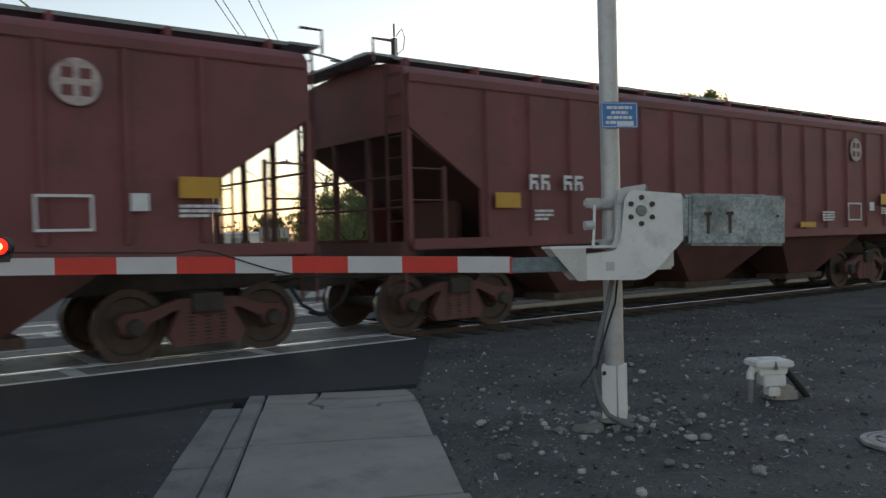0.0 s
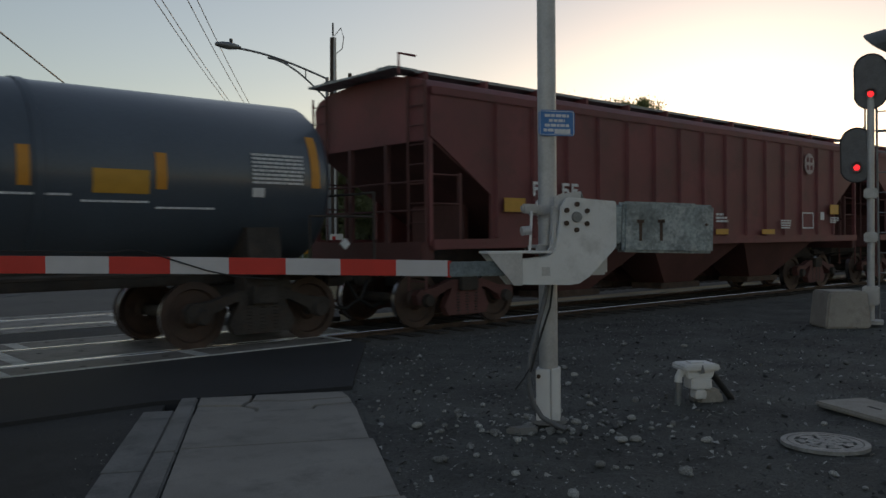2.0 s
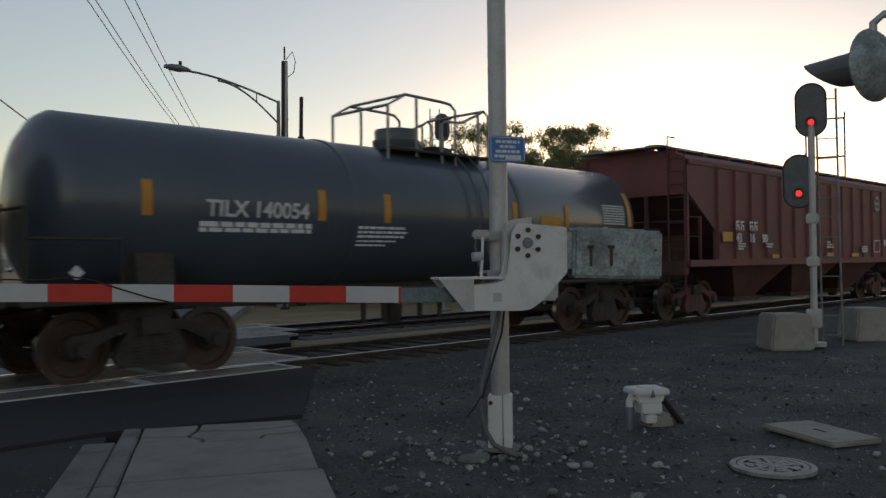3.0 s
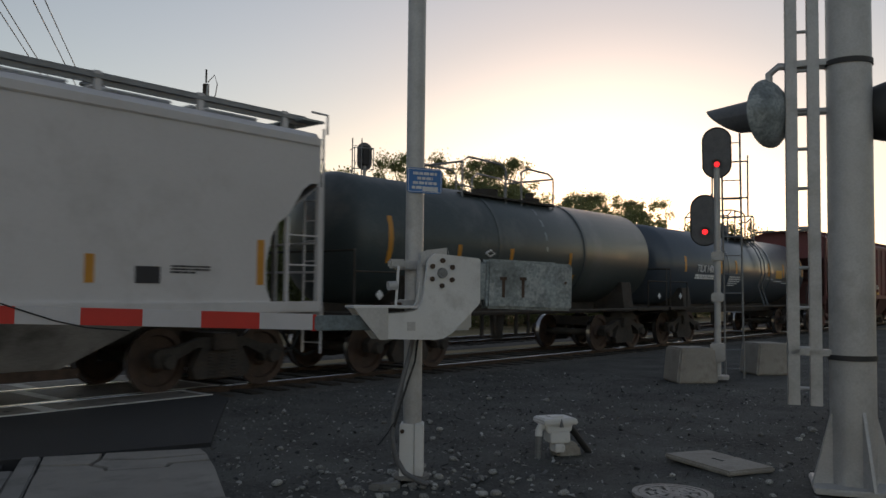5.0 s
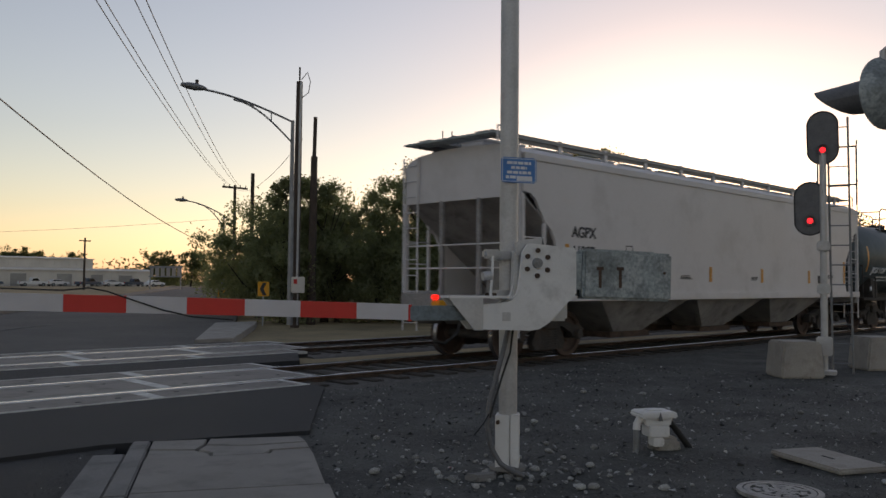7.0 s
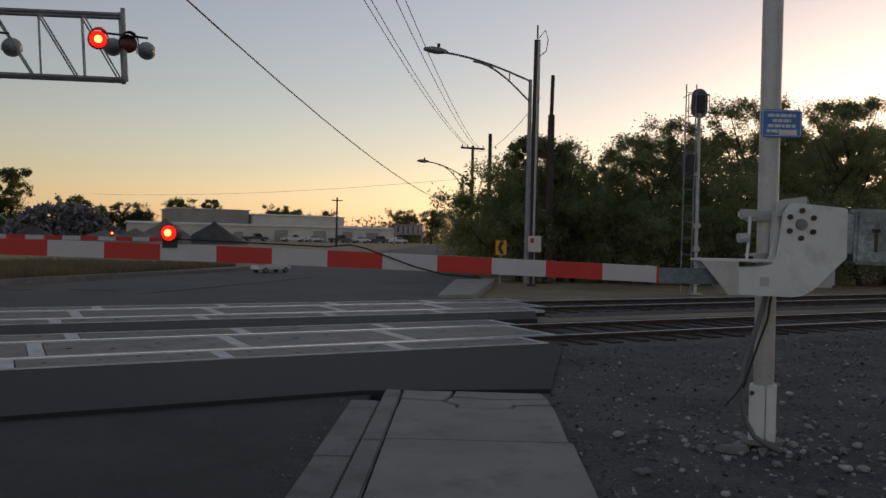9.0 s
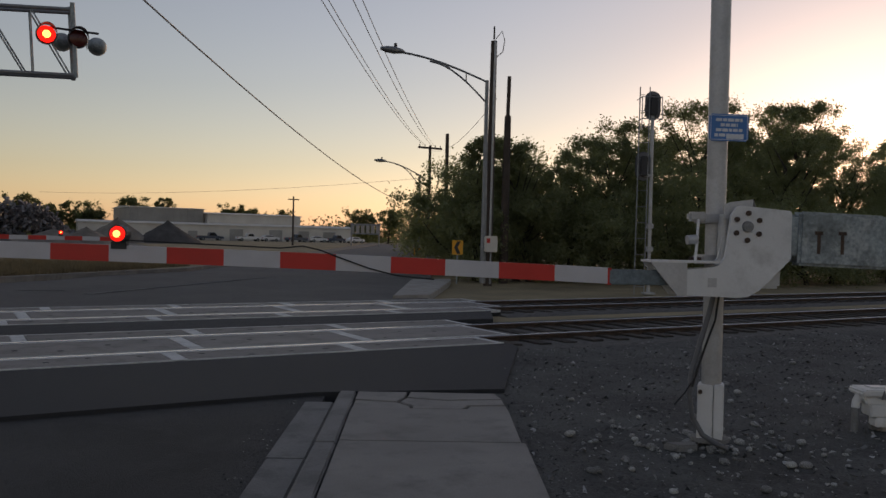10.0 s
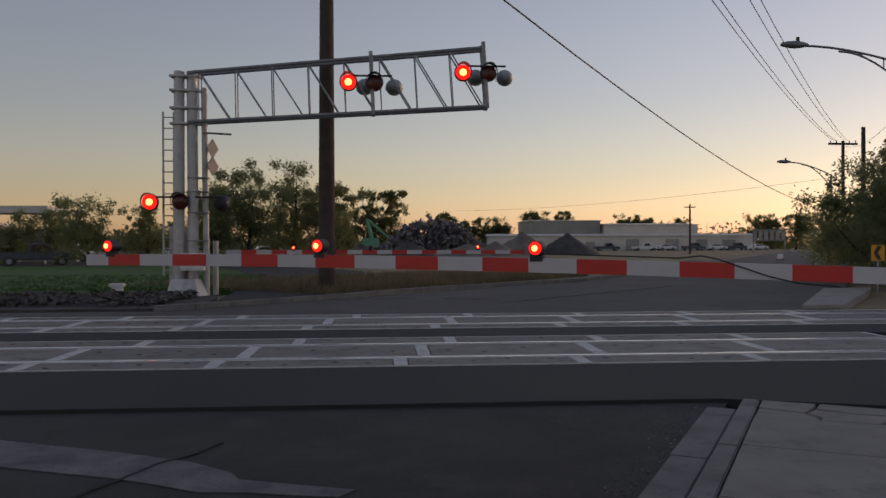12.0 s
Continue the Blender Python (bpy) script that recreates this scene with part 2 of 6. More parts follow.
# ---- mesh helpers ----
class Mesh:
    """Gathers boxes, tubes, prisms and lathes into one mesh."""
    def __init__(self):
        self.v, self.f = [], []

    def add(self, verts, faces):
        k = len(self.v)
        self.v += [tuple(p) for p in verts]
        self.f += [tuple(i + k for i in q) for q in faces]
        return self

    def box(self, x0, x1, y0, y1, z0, z1, m=None):
        p = [Vector((x, y, z)) for z in (z0, z1) for x, y in ((x0, y0), (x1, y0), (x1, y1), (x0, y1))]
        if m:
            p = [m @ q for q in p]
        return self.add(p, [(3, 2, 1, 0), (4, 5, 6, 7), (0, 1, 5, 4), (1, 2, 6, 5), (2, 3, 7, 6), (3, 0, 4, 7)])

    def tube(self, a, b, r, r2=None, n=10, caps=True):
        a, b = Vector(a), Vector(b)
        r2 = r if r2 is None else r2
        w = (b - a).normalized()
        u = w.orthogonal().normalized()
        s = w.cross(u)
        p = []
        for c, q in ((a, r), (b, r2)):
            p += [c + u * q * math.cos(i * math.tau / n) + s * q * math.sin(i * math.tau / n) for i in range(n)]
        f = [(i, (i + 1) % n, n + (i + 1) % n, n + i) for i in range(n)]
        if caps:
            f += [tuple(range(n - 1, -1, -1)), tuple(range(n, 2 * n))]
        return self.add(p, f)

    def path(self, pts, r, n=8):
        """One tube swept through all the points."""
        pts = [Vector(p) for p in pts]
        u = None
        k = len(self.v)
        for i, p in enumerate(pts):
            w = (pts[min(i + 1, len(pts) - 1)] - pts[max(i - 1, 0)]).normalized()
            u = (w.orthogonal() if u is None else u - w * u.dot(w)).normalized()
            s = w.cross(u)
            self.v += [tuple(p + u * r * math.cos(j * math.tau / n) + s * r * math.sin(j * math.tau / n)) for j in range(n)]
        for i in range(len(pts) - 1):
            for j in range(n):
                a, b = k + i * n + j, k + i * n + (j + 1) % n
                self.f.append((a, b, b + n, a + n))
        self.f += [tuple(range(k + n - 1, k - 1, -1)), tuple(range(k + (len(pts) - 1) * n, k + len(pts) * n))]
        return self

    def prism(self, poly, y0, y1, axis="y", m=None):
        """A polygon given in the other two axes, extruded along axis."""
        n = len(poly)
        p = []
        for t in (y0, y1):
            for a, b in poly:
                q = Vector({"y": (a, t, b), "x": (t, a, b), "z": (a, b, t)}[axis])
                p.append(m @ q if m else q)
        return self.add(p, [tuple(range(n)), tuple(range(2 * n - 1, n - 1, -1))] + [(i, n + i, n + (i + 1) % n, (i + 1) % n) for i in range(n)])

    def lathe(self, prof, n=24, m=None):
        """A profile of (radius, height) turned about z."""
        p, f = [], []
        for r, z in prof:
            for i in range(n):
                q = Vector((r * math.cos(i * math.tau / n), r * math.sin(i * math.tau / n), z))
                p.append(m @ q if m else q)
        for j in range(len(prof) - 1):
            for i in range(n):
                f.append((j * n + i, j * n + (i + 1) % n, (j + 1) * n + (i + 1) % n, (j + 1) * n + i))
        return self.add(p, f)

    def data(self, name, material, bevel=0.0, smooth=False):
        me = bpy.data.meshes.new(name)
        me.from_pydata(self.v, [], self.f)
        bm = bmesh.new()
        bm.from_mesh(me)
        bmesh.ops.recalc_face_normals(bm, faces=bm.faces)
        if bevel:
            es = [e for e in bm.edges if len(e.link_faces) == 2 and e.calc_face_angle(0) > 0.6]
            bmesh.ops.bevel(bm, geom=es, offset=bevel, segments=2, affect="EDGES", clamp_overlap=True)
        bm.to_mesh(me)
        bm.free()
        if smooth:
            for p in me.polygons:
                p.use_smooth = True
            me.set_sharp_from_angle(angle=radians(38))
        me.materials.append(material)
        return me


def thing(name, label, category, at=(0, 0, 0), turn=0, group="", kind=""):
    ob = new(name)
    ob.empty_display_size = 0.1
    ob.matrix_basis = pose(*at, 0, 0, turn)
    return tagged(ob, label, category, group, kind)


def part(name, mb, material, parent=None, label="", bevel=0.0, smooth=True, m=None):
    ob = new(name, mb.data(name, material, bevel, smooth) if isinstance(mb, Mesh) else mb)
    if parent:
        ob.parent = parent
    if m is not None:
        ob.matrix_basis = m
    if label:
        ob["label"] = label
    return ob


def solo(name, mb, material, label, category, kind="", group="", bevel=0.0, smooth=True, m=None):
    return tagged(part(name, mb, material, None, "", bevel, smooth, m), label, category, group, kind)


def words(body, size, material, parent, m, name="lettering", label=""):
    cu = bpy.data.curves.new(name, "FONT")
    cu.body, cu.size, cu.extrude, cu.align_x, cu.bevel_depth = body, size, 0.002, "CENTER", size * 0.022
    tmp = bpy.data.objects.new(name, cu)
    scene.collection.objects.link(tmp)
    me = bpy.data.meshes.new_from_object(tmp.evaluated_get(bpy.context.evaluated_depsgraph_get()))
    bpy.data.objects.remove(tmp)
    me.materials.clear()
    me.materials.append(material)
    ob = new(name, me)
    ob.parent = parent
    ob.matrix_basis = m
    if label:
        ob["label"] = label
    return ob

# ---- setting: ground, road, tracks ----
U, N = Vector((0.488, 0.873, 0)), Vector((-0.873, 0.488, 0))     # along the road, and to its left
WALK0 = Vector((1.96, 3.81, 0))                                    # a point on the walk's kerb side


def along(s, w):
    """A point s metres along the road and w metres to the left of the walk's kerb side."""
    return WALK0 + U * s + N * w


def sheet(x0, x1, y0, y1, step, z, lump):
    mb = Mesh()
    nx, ny = int((x1 - x0) / step) + 1, int((y1 - y0) / step) + 1
    for j in range(ny):
        for i in range(nx):
            x, y = x0 + i * step, y0 + j * step
            mb.v.append((x, y, z + lump * (noise.noise((x * 1.7, y * 1.7, 0)) + 0.5 * noise.noise((x * 6, y * 6, 3)))))
    for j in range(ny - 1):
        for i in range(nx - 1):
            a = j * nx + i
            if (Vector(mb.v[a]) - WALK0).dot(N) < -1.22:
                mb.f.append((a, a + 1, a + nx + 1, a + nx))
    return mb


ground = Mesh().box(-1500, 1500, -1500, 1500, -0.6, -0.13)
solo("ground", ground, M["dry"], "flat dry ground reaching the horizon", "ground", "structure")
solo("gravel_verge", sheet(2.0, 40.0, -8.0, 8.6, 0.1, -0.045, 0.022), M["gravel"], "dark compacted gravel beside the track", "gravel", "structure")

road = Mesh()
road.prism([tuple(along(-14, 0.3))[:2], tuple(along(3.5, 0.3))[:2], (-30, 7.0), (-30, -14)], -0.3, -0.05, "z")
solo("road", road, M["asphalt"], "worn grey asphalt road before the crossing", "road", "structure", smooth=False)
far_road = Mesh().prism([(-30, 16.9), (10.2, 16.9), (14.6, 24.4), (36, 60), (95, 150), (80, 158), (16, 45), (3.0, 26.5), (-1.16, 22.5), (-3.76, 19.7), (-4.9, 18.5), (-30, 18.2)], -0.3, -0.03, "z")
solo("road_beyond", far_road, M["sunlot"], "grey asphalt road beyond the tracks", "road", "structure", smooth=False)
apron = Mesh().prism([(-30, 6.95), (3.2, 6.85), (4.95, 6.25), (5.3, 6.7), (7.05, 8.9), (7.1, 9.22), (-30, 9.22)], -0.3, -0.012, "z")
solo("asphalt_apron", apron, M["tar"], "smooth dark new asphalt strip along the crossing", "road", "structure", smooth=False)
mid = Mesh().prism([(-30, 12.36), (9.0, 12.36), (9.9, 13.76), (-30, 13.76)], -0.3, -0.012, "z")
solo("asphalt_between_tracks", mid, M["tar"], "dark asphalt strip between the two tracks", "road", "structure", smooth=False)
edge = Mesh().prism([(-30, 16.84), (10.1, 16.84), (10.3, 17.1), (-30, 17.1)], -0.3, -0.02, "z")
solo("asphalt_far_edge", edge, M["tar"], "dark asphalt edge beyond the far track", "road", "structure", smooth=False)


def marking(name, poly, z=-0.02, label="worn white road line"):
    mb = Mesh().prism(poly, z, z + 0.006, "z")
    return solo(name, mb, M["worn"], label, "road marking", "structure", smooth=False)


def line(a, b, w):
    a, b = Vector(a), Vector(b)
    s = Vector((-(b - a).y, (b - a).x)).normalized() * w / 2
    return [tuple(a + s), tuple(b + s), tuple(b - s), tuple(a - s)]


marking("road_line", line((3.1, 20.4), (10.0, 27.7), 0.16))
marking("road_line", line((-1.54, 22.3), (0.9, 22.25), 0.14))
marking("road_line", line((1.75, 22.15), (2.75, 21.75), 0.14))
stop = [(-4.8, 6.66), (-2.94, 5.82), (-1.89, 5.35), (-1.3, 5.02), (-.97, 4.72), (-.9, 4.56), (-.5, 4.4), (-.14, 4.27), (-.24, 4.13), (-.55, 4.2), (-.8, 4.27), (-1.1, 4.3), (-1.42, 4.5), (-1.74, 4.67), (-2.58, 5.01), (-4.4, 5.8)]
marking("stop_line", stop, -0.047, "worn white stop line cracked across")
CRACK = [(-1.9, 3.6), (-1.86, 4.0), (-1.79, 4.36), (-1.66, 4.62), (-1.52, 5.0), (-1.33, 5.25), (-1.2, 5.6)]
crack = Mesh()
for a, b in zip(CRACK, CRACK[1:]):
    crack.prism(line(a, b, 0.03), -0.048, -0.038, "z")
solo("road_crack", crack, M["rubber"], "dark sealed crack in the asphalt", "crack", "structure", smooth=False)

# tracks
NEAR, FAR = 10.7525, 15.28
EDGE = {NEAR: (9.235, 12.36, 7.05, 9.0), FAR: (13.76, 16.84, 10.15, 10.3)}


def rail(name, y, label):
    t = thing(name, label, "rail", kind="structure")
    body = Mesh().prism([(y - .07, -.17), (y + .07, -.17), (y + .07, -.155), (y + .012, -.13), (y + .012, -.045), (y + .036, -.035), (y + .036, -.008), (y - .036, -.008), (y - .036, -.035), (y - .012, -.045), (y - .012, -.13), (y - .07, -.155)], -160, 420, "x")
    part("web", body, M["railside"], t, "rusty rail web and foot", smooth=False)
    head = Mesh().prism([(y - .034, -.008), (y + .034, -.008), (y + .03, 0.0), (y - .03, 0.0)], -160, 420, "x")
    part("head", head, M["railtop"], t, "polished steel running surface", smooth=False)


for c in (NEAR, FAR):
    for dy in (-0.7525, 0.7525):
        rail("rail", c + dy, "long steel rail with a polished head and rusty sides")
    bed = Mesh()
    for x0, x1 in ((EDGE[c][2] - 0.05, 300), (-160, -24)):
        bed.prism([(c - 2.6, -.3), (c + 2.6, -.3), (c + 1.75, -.1), (c - 1.75, -.1)], x0, x1, "x")
    solo("ballast_bed", bed, M["ballast"], "dark stone ballast under the track", "ballast", "structure", smooth=False)
    tie_me = Mesh().box(-0.115, 0.115, -1.3, 1.3, -0.14, -0.075).data("tie", M["tie"], 0.012)
    ties = thing("track_ties", "row of dark timber ties under the rails", "railway tie", kind="structure")
    for i in range(110):
        part("tie", tie_me, None, ties, m=pose(EDGE[c][2] + 0.4 + i * 0.52, c + random.uniform(-.03, .03), random.uniform(-.012, .008), 0, 0, random.uniform(-1, 1)))


# crossing surface: concrete panels with pale steel edges, gaps for the wheel flanges
def crossing(c):
    y0, y1, xn, xf = EDGE[c]
    t = thing("crossing_surface", "concrete panel crossing surface with worn pale steel edges", "crossing", kind="structure")
    rn, rf = c - 0.7525, c + 0.7525
    bands = [(y0 + 0.045, rn - 0.095), (rn + 0.135, rf - 0.135), (rf + 0.095, y1 - 0.045)]
    joints = ((4.86, 2.3, 7.05), (5.37, 2.39, 7.76), (5.70, 2.31, 8.0)) if c == NEAR else ((7.86, 2.29, 10.15), (8.45, 2.36, 10.8), (8.83, 2.33, 11.15))
    for (a, b), (j0, step, xe) in zip(bands, joints):
        ends = [xe] + [j0 - i * step for i in range(15)]
        for x1, x0 in zip(ends, ends[1:]):
            part("panel", Mesh().box(x0 + 0.1, x1 - 0.1, a, b, -0.2, -0.006 + random.uniform(-0.003, 0.001)), M["panel"], t, smooth=False)
            for k in range(4):
                lx = x0 + 0.35 + k * 0.52 + random.uniform(-.06, .06)
                ly = a + (b - a) * random.uniform(.15, .85)
                part("lifting_pocket", Mesh().box(lx, lx + 0.06, ly - 0.018, ly + 0.018, -0.1, -0.002), M["rubber"], t, smooth=False)
        for i, x in enumerate(ends):
            for d in ((-0.046, 0.04) if i else (-0.055,)):
                part("end_bar", Mesh().box(x + d - 0.042, x + d + 0.042, a, b, -0.2, -0.003 - random.uniform(0, .002)), M["strip"], t, smooth=False)
    xe_of = lambda y: joints[0 if y < rn else 1 if y < rf else 2][2]
    for y in (y0 + 0.025, rn - 0.075, rn + 0.115, rf - 0.115, rf + 0.075, y1 - 0.025):
        part("edge_bar", Mesh().box(-30, xe_of(y), y - 0.016, y + 0.016, -0.2, -0.002), M["strip"], t, smooth=False)
    fill = Mesh().box(-30, xn, y0, y1, -0.3, -0.05)
    part("bedding", fill, M["rubber"], t, smooth=False)


crossing(NEAR)
crossing(FAR)

# sidewalk and kerb
walk_t = thing("sidewalk", "pale cracked concrete sidewalk ending at the crossing", "sidewalk", kind="structure")
for s0, s1 in ((-8, -5.2), (-5.18, -2.4), (-2.38, 0.0), (0.012, 1.375), (1.387, 2.528)):
    poly = [tuple(along(s0, 0))[:2], tuple(along(s1, 0))[:2], tuple(along(s1, -1.34))[:2], tuple(along(s0, -1.31))[:2]]
    part("slab", Mesh().prism(poly, -0.2, 0.0, "z"), M["walk"], walk_t, bevel=0.008, smooth=False)
# the last slab is broken into five pieces
Q = lambda s, w: tuple(along(s, w))[:2]
BROKEN = [[(2.54, 0), (2.9, 0), (2.82, -.38), (2.66, -.5), (2.54, -.5)],
          [(2.92, 0), (3.3, 0), (3.3, -.47), (3.02, -.44), (2.84, -.38)],
          [(3.3, -.49), (3.27, -1.30), (3.0, -1.34), (2.93, -.8), (3.03, -.46)],
          [(2.54, -.52), (2.67, -.52), (2.83, -.4), (3.0, -.46), (2.9, -.82), (2.98, -1.34), (2.75, -1.34), (2.7, -1.0), (2.54, -.95)],
          [(2.54, -.97), (2.68, -1.02), (2.72, -1.34), (2.54, -1.34)]]
for q in BROKEN:
    cs, cw_ = sum(p[0] for p in q) / len(q), sum(p[1] for p in q) / len(q)
    q = [(cs + (a - cs) * .972, cw_ + (b - cw_) * .98) for a, b in q]
    part("slab", Mesh().prism([Q(*p) for p in q], -0.2, random.uniform(-0.012, 0.0), "z"), M["walk"], walk_t, bevel=0.006, smooth=False)
def battered(s0, s1):
    """A kerb stone whose road face slopes outwards to the gutter."""
    return Mesh().add([(*Q(s, w), z) for s in (s0, s1) for w, z in ((.014, -.25), (.014, 0), (.145, 0), (.17, -.012), (.225, -.25))],
                      [(0, 1, 2, 3, 4), (9, 8, 7, 6, 5)] + [(i, 5 + i, 5 + (i + 1) % 5, (i + 1) % 5) for i in range(5)])


kerb_t = thing("kerb", "worn concrete kerb along the sidewalk", "kerb", kind="structure")
for s0, s1 in ((-8, -5.3), (-5.28, -2.9), (-2.88, -0.1), (-0.08, 1.32), (1.34, 3.3)):
    part("kerb_stone", battered(s0, s1), M["kerb"], kerb_t, bevel=0.012, smooth=False)
gut_t = thing("gutter", "stained concrete gutter below the kerb", "gutter", kind="structure")
for s0, s1 in ((-8, -4), (-3.98, -1.2), (-1.18, 1.02), (1.035, 2.96)):
    part("gutter_slab", Mesh().prism([Q(s0, 0.19), Q(s1, 0.19), Q(s1, 0.45), Q(s0, 0.46)], -0.25, -0.042, "z"), M["kerb"], gut_t, bevel=0.008, smooth=False)

# far kerbs and verge
fk = Mesh()
FK = [(-5.1, 18.5), (-4.4, 19.1), (-3.76, 19.8), (-2.28, 21.3), (-1.16, 22.6), (1.38, 26.0), (4.6, 29.1), (8.2, 32.4), (16, 45)]
for a, b in zip(FK, FK[1:]):
    fk.prism(line(a, b, 0.22), -0.25, 0.1, "z")
solo("far_kerb", fk, M["kerb"], "pale concrete kerb curving along the far road", "kerb", "structure", bevel=0.01)
verge = Mesh().prism([(-1.3, 22.75), (1.25, 26.1), (4.5, 29.2), (8.1, 32.5), (12, 40), (-2, 62), (-8, 62), (-1, 45), (-.3, 30)], -.3, .05, "z")
solo("far_verge", verge, M["dry"], "dry tan grass verge beyond the far kerb", "verge", "structure", smooth=False)
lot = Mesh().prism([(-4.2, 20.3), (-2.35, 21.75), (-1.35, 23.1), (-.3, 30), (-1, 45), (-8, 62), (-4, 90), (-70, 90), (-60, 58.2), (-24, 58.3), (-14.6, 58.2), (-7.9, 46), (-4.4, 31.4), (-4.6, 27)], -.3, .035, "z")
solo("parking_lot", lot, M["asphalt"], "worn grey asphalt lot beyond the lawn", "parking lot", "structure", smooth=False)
strip = Mesh().prism([(-45, 18.3), (-5.05, 18.6), (-4.3, 20.3), (-4.7, 23.6), (-6.4, 24.6), (-45, 23.6)], -.3, .03, "z")
solo("ballast_strip", strip, M["coal"], "dark stony strip between the track and the lawn", "ballast", "structure", smooth=False)
lawn = Mesh().prism([(-45, 23.5), (-6.4, 24.5), (-4.8, 26.6), (-4.5, 31.4), (-8.0, 45.9), (-14.7, 58.1), (-24, 58.2), (-60, 58)], -.2, .1, "z")
solo("lawn", lawn, M["grass"], "green mown lawn beyond the tracks", "lawn", "structure", smooth=False)
rg = random.Random(21)


def chips(name, label, category, material, n, place, r0, r1, flat=.7):
    """Loose stones or tufts, too many to count, as one object."""
    mb = Mesh()
    for _ in range(n):
        c = Vector(place())
        r = rg.uniform(r0, r1)
        p = [c + Vector((rg.uniform(-1, 1), rg.uniform(-1, 1), rg.uniform(-.2, flat))).normalized() * r for _ in range(5)]
        mb.add(p, [(0, 1, 2), (0, 2, 3), (0, 3, 4), (0, 4, 1), (1, 4, 2), (2, 4, 3)])
    solo(name, mb, M[material], label, category, "stuff", smooth=False)


chips("dark_stones", "dark broken stones heaped beside the far track", "stones", "ballast", 2600, lambda: (-5.2 - 14 * rg.random() ** 1.3, rg.uniform(19.3, 23.4), .05 + .1 * rg.random()), .05, .16)


def blades(name, label, material, n, place, h0, h1):
    """Upright grass blades in tufts, one object."""
    mb = Mesh()
    for _ in range(n):
        c = Vector(place())
        for _ in range(6):
            a, h = rg.uniform(0, math.tau), rg.uniform(h0, h1)
            d = Vector((math.cos(a), math.sin(a), 0))
            q = c + Vector((rg.gauss(0, .07), rg.gauss(0, .07), 0))
            mb.add([q - d * .012, q + d * .012, q + d * rg.uniform(-.12, .12) + Vector((rg.gauss(0, .05), rg.gauss(0, .05), h))], [(0, 1, 2)])
    solo(name, mb, M[material], label, "grass", "stuff", smooth=False)


def on_verge():
    f = rg.random()
    a = Vector((-1.2, 22.9, .05)).lerp(Vector((9.5, 35.5, .05)), f)
    return a + Vector((-.78, .62, 0)) * (.3 + 9 * rg.random() ** 1.6)


blades("dry_grass", "dry straw-coloured grass tufts on the verge", "straw", 3600, on_verge, .08, .34)
blades("lawn_edge_grass", "uneven green grass along the lawn", "grass", 3000, lambda: (-5.2 - 20 * rg.random() ** 1.2, 24.8 + 14 * rg.random() ** 1.6, .09), .04, .14)
isl = thing("far_island", "concrete island with a pale kerb at the far roadside", "traffic island", kind="structure")
part("island_slab", Mesh().prism([(9.6, 17.55), (14.0, 24.6), (15.6, 24.6), (14.4, 22.8), (10.6, 17.5)], -0.2, 0.05, "z"), M["block"], isl, bevel=0.02, smooth=False)

# ---- the train ----
def wheelset(parent, x, r=0.43):
    w = new("wheelset")
    w.parent = parent
    w.matrix_basis = pose(x, 0, r)
    for s in (-1, 1):
        rim = Mesh().lathe([(0.1, -.06), (0.14, -.05), (0.17, -.02), (r - .09, -.012), (r - .05, -.06), (r, -.065), (r, .05), (r + .025, .055), (r + .025, .075), (r - .07, .075), (r - .09, .03), (.17, .02), (.13, .06), (.1, .06)], 28, pose(0, s * .7525, 0, -90 * s, 0, 0))
        part("wheel", rim, M["wheel"], w)
        tread = Mesh().lathe([(r + .002, -.055), (r + .002, .045)], 28, pose(0, s * .7525, 0, -90 * s, 0, 0))
        part("tread", tread, M["tread"], w)
    axle = Mesh().tube((0, -1.0, 0), (0, 1.0, 0), 0.085, n=12)
    axle.box(-.03, .03, -1.03, -1.0, -.07, .07).box(-.07, .07, -1.03, -1.0, -.03, .03)
    part("axle", axle, M["under"], w)
    WHEELS.append(w)
    return w


WHEELS = []
SPRING = Mesh().lathe([(.06 if j % 2 else .088, j * .0235) for j in range(17)], 10).data("spring", M["under"])


def truck(parent, x, red=False):
    mt = M["hopdark"] if red else M["under"]
    for s in (-1, 1):
        y0, y1 = (s * 1.0 - .07, s * 1.0 + .07)
        fr = Mesh()
        fr.prism([(-1.1, .52), (-1.02, .6), (-.75, .62), (-.35, .74), (.35, .74), (.75, .62), (1.02, .6), (1.1, .52), (1.05, .36), (.78, .36), (.72, .46), (.42, .6), (.34, .6), (.5, .3), (.42, .16), (-.42, .16), (-.5, .3), (-.34, .6), (-.42, .6), (-.72, .46), (-.78, .36), (-1.05, .36)], y0, y1, "y", pose(x, 0, 0))
        part("side_frame", fr, mt, parent, bevel=0.0, smooth=False)
        for e in (-.889, .889):
            part("bearing_cap", Mesh().tube((x + e, s * 1.08, .43), (x + e, s * 1.16, .43), .11, .09, 12), M["under"], parent)
        for k in (-.2, 0, .2):
            part("spring", SPRING, None, parent, m=pose(x + k, s * 1.0, .18))
    part("bolster", Mesh().box(x - .2, x + .2, -1.15, 1.15, .56, .8), M["under"], parent, bevel=.02)
    for e in (-.889, .889):
        wheelset(parent, x + e)


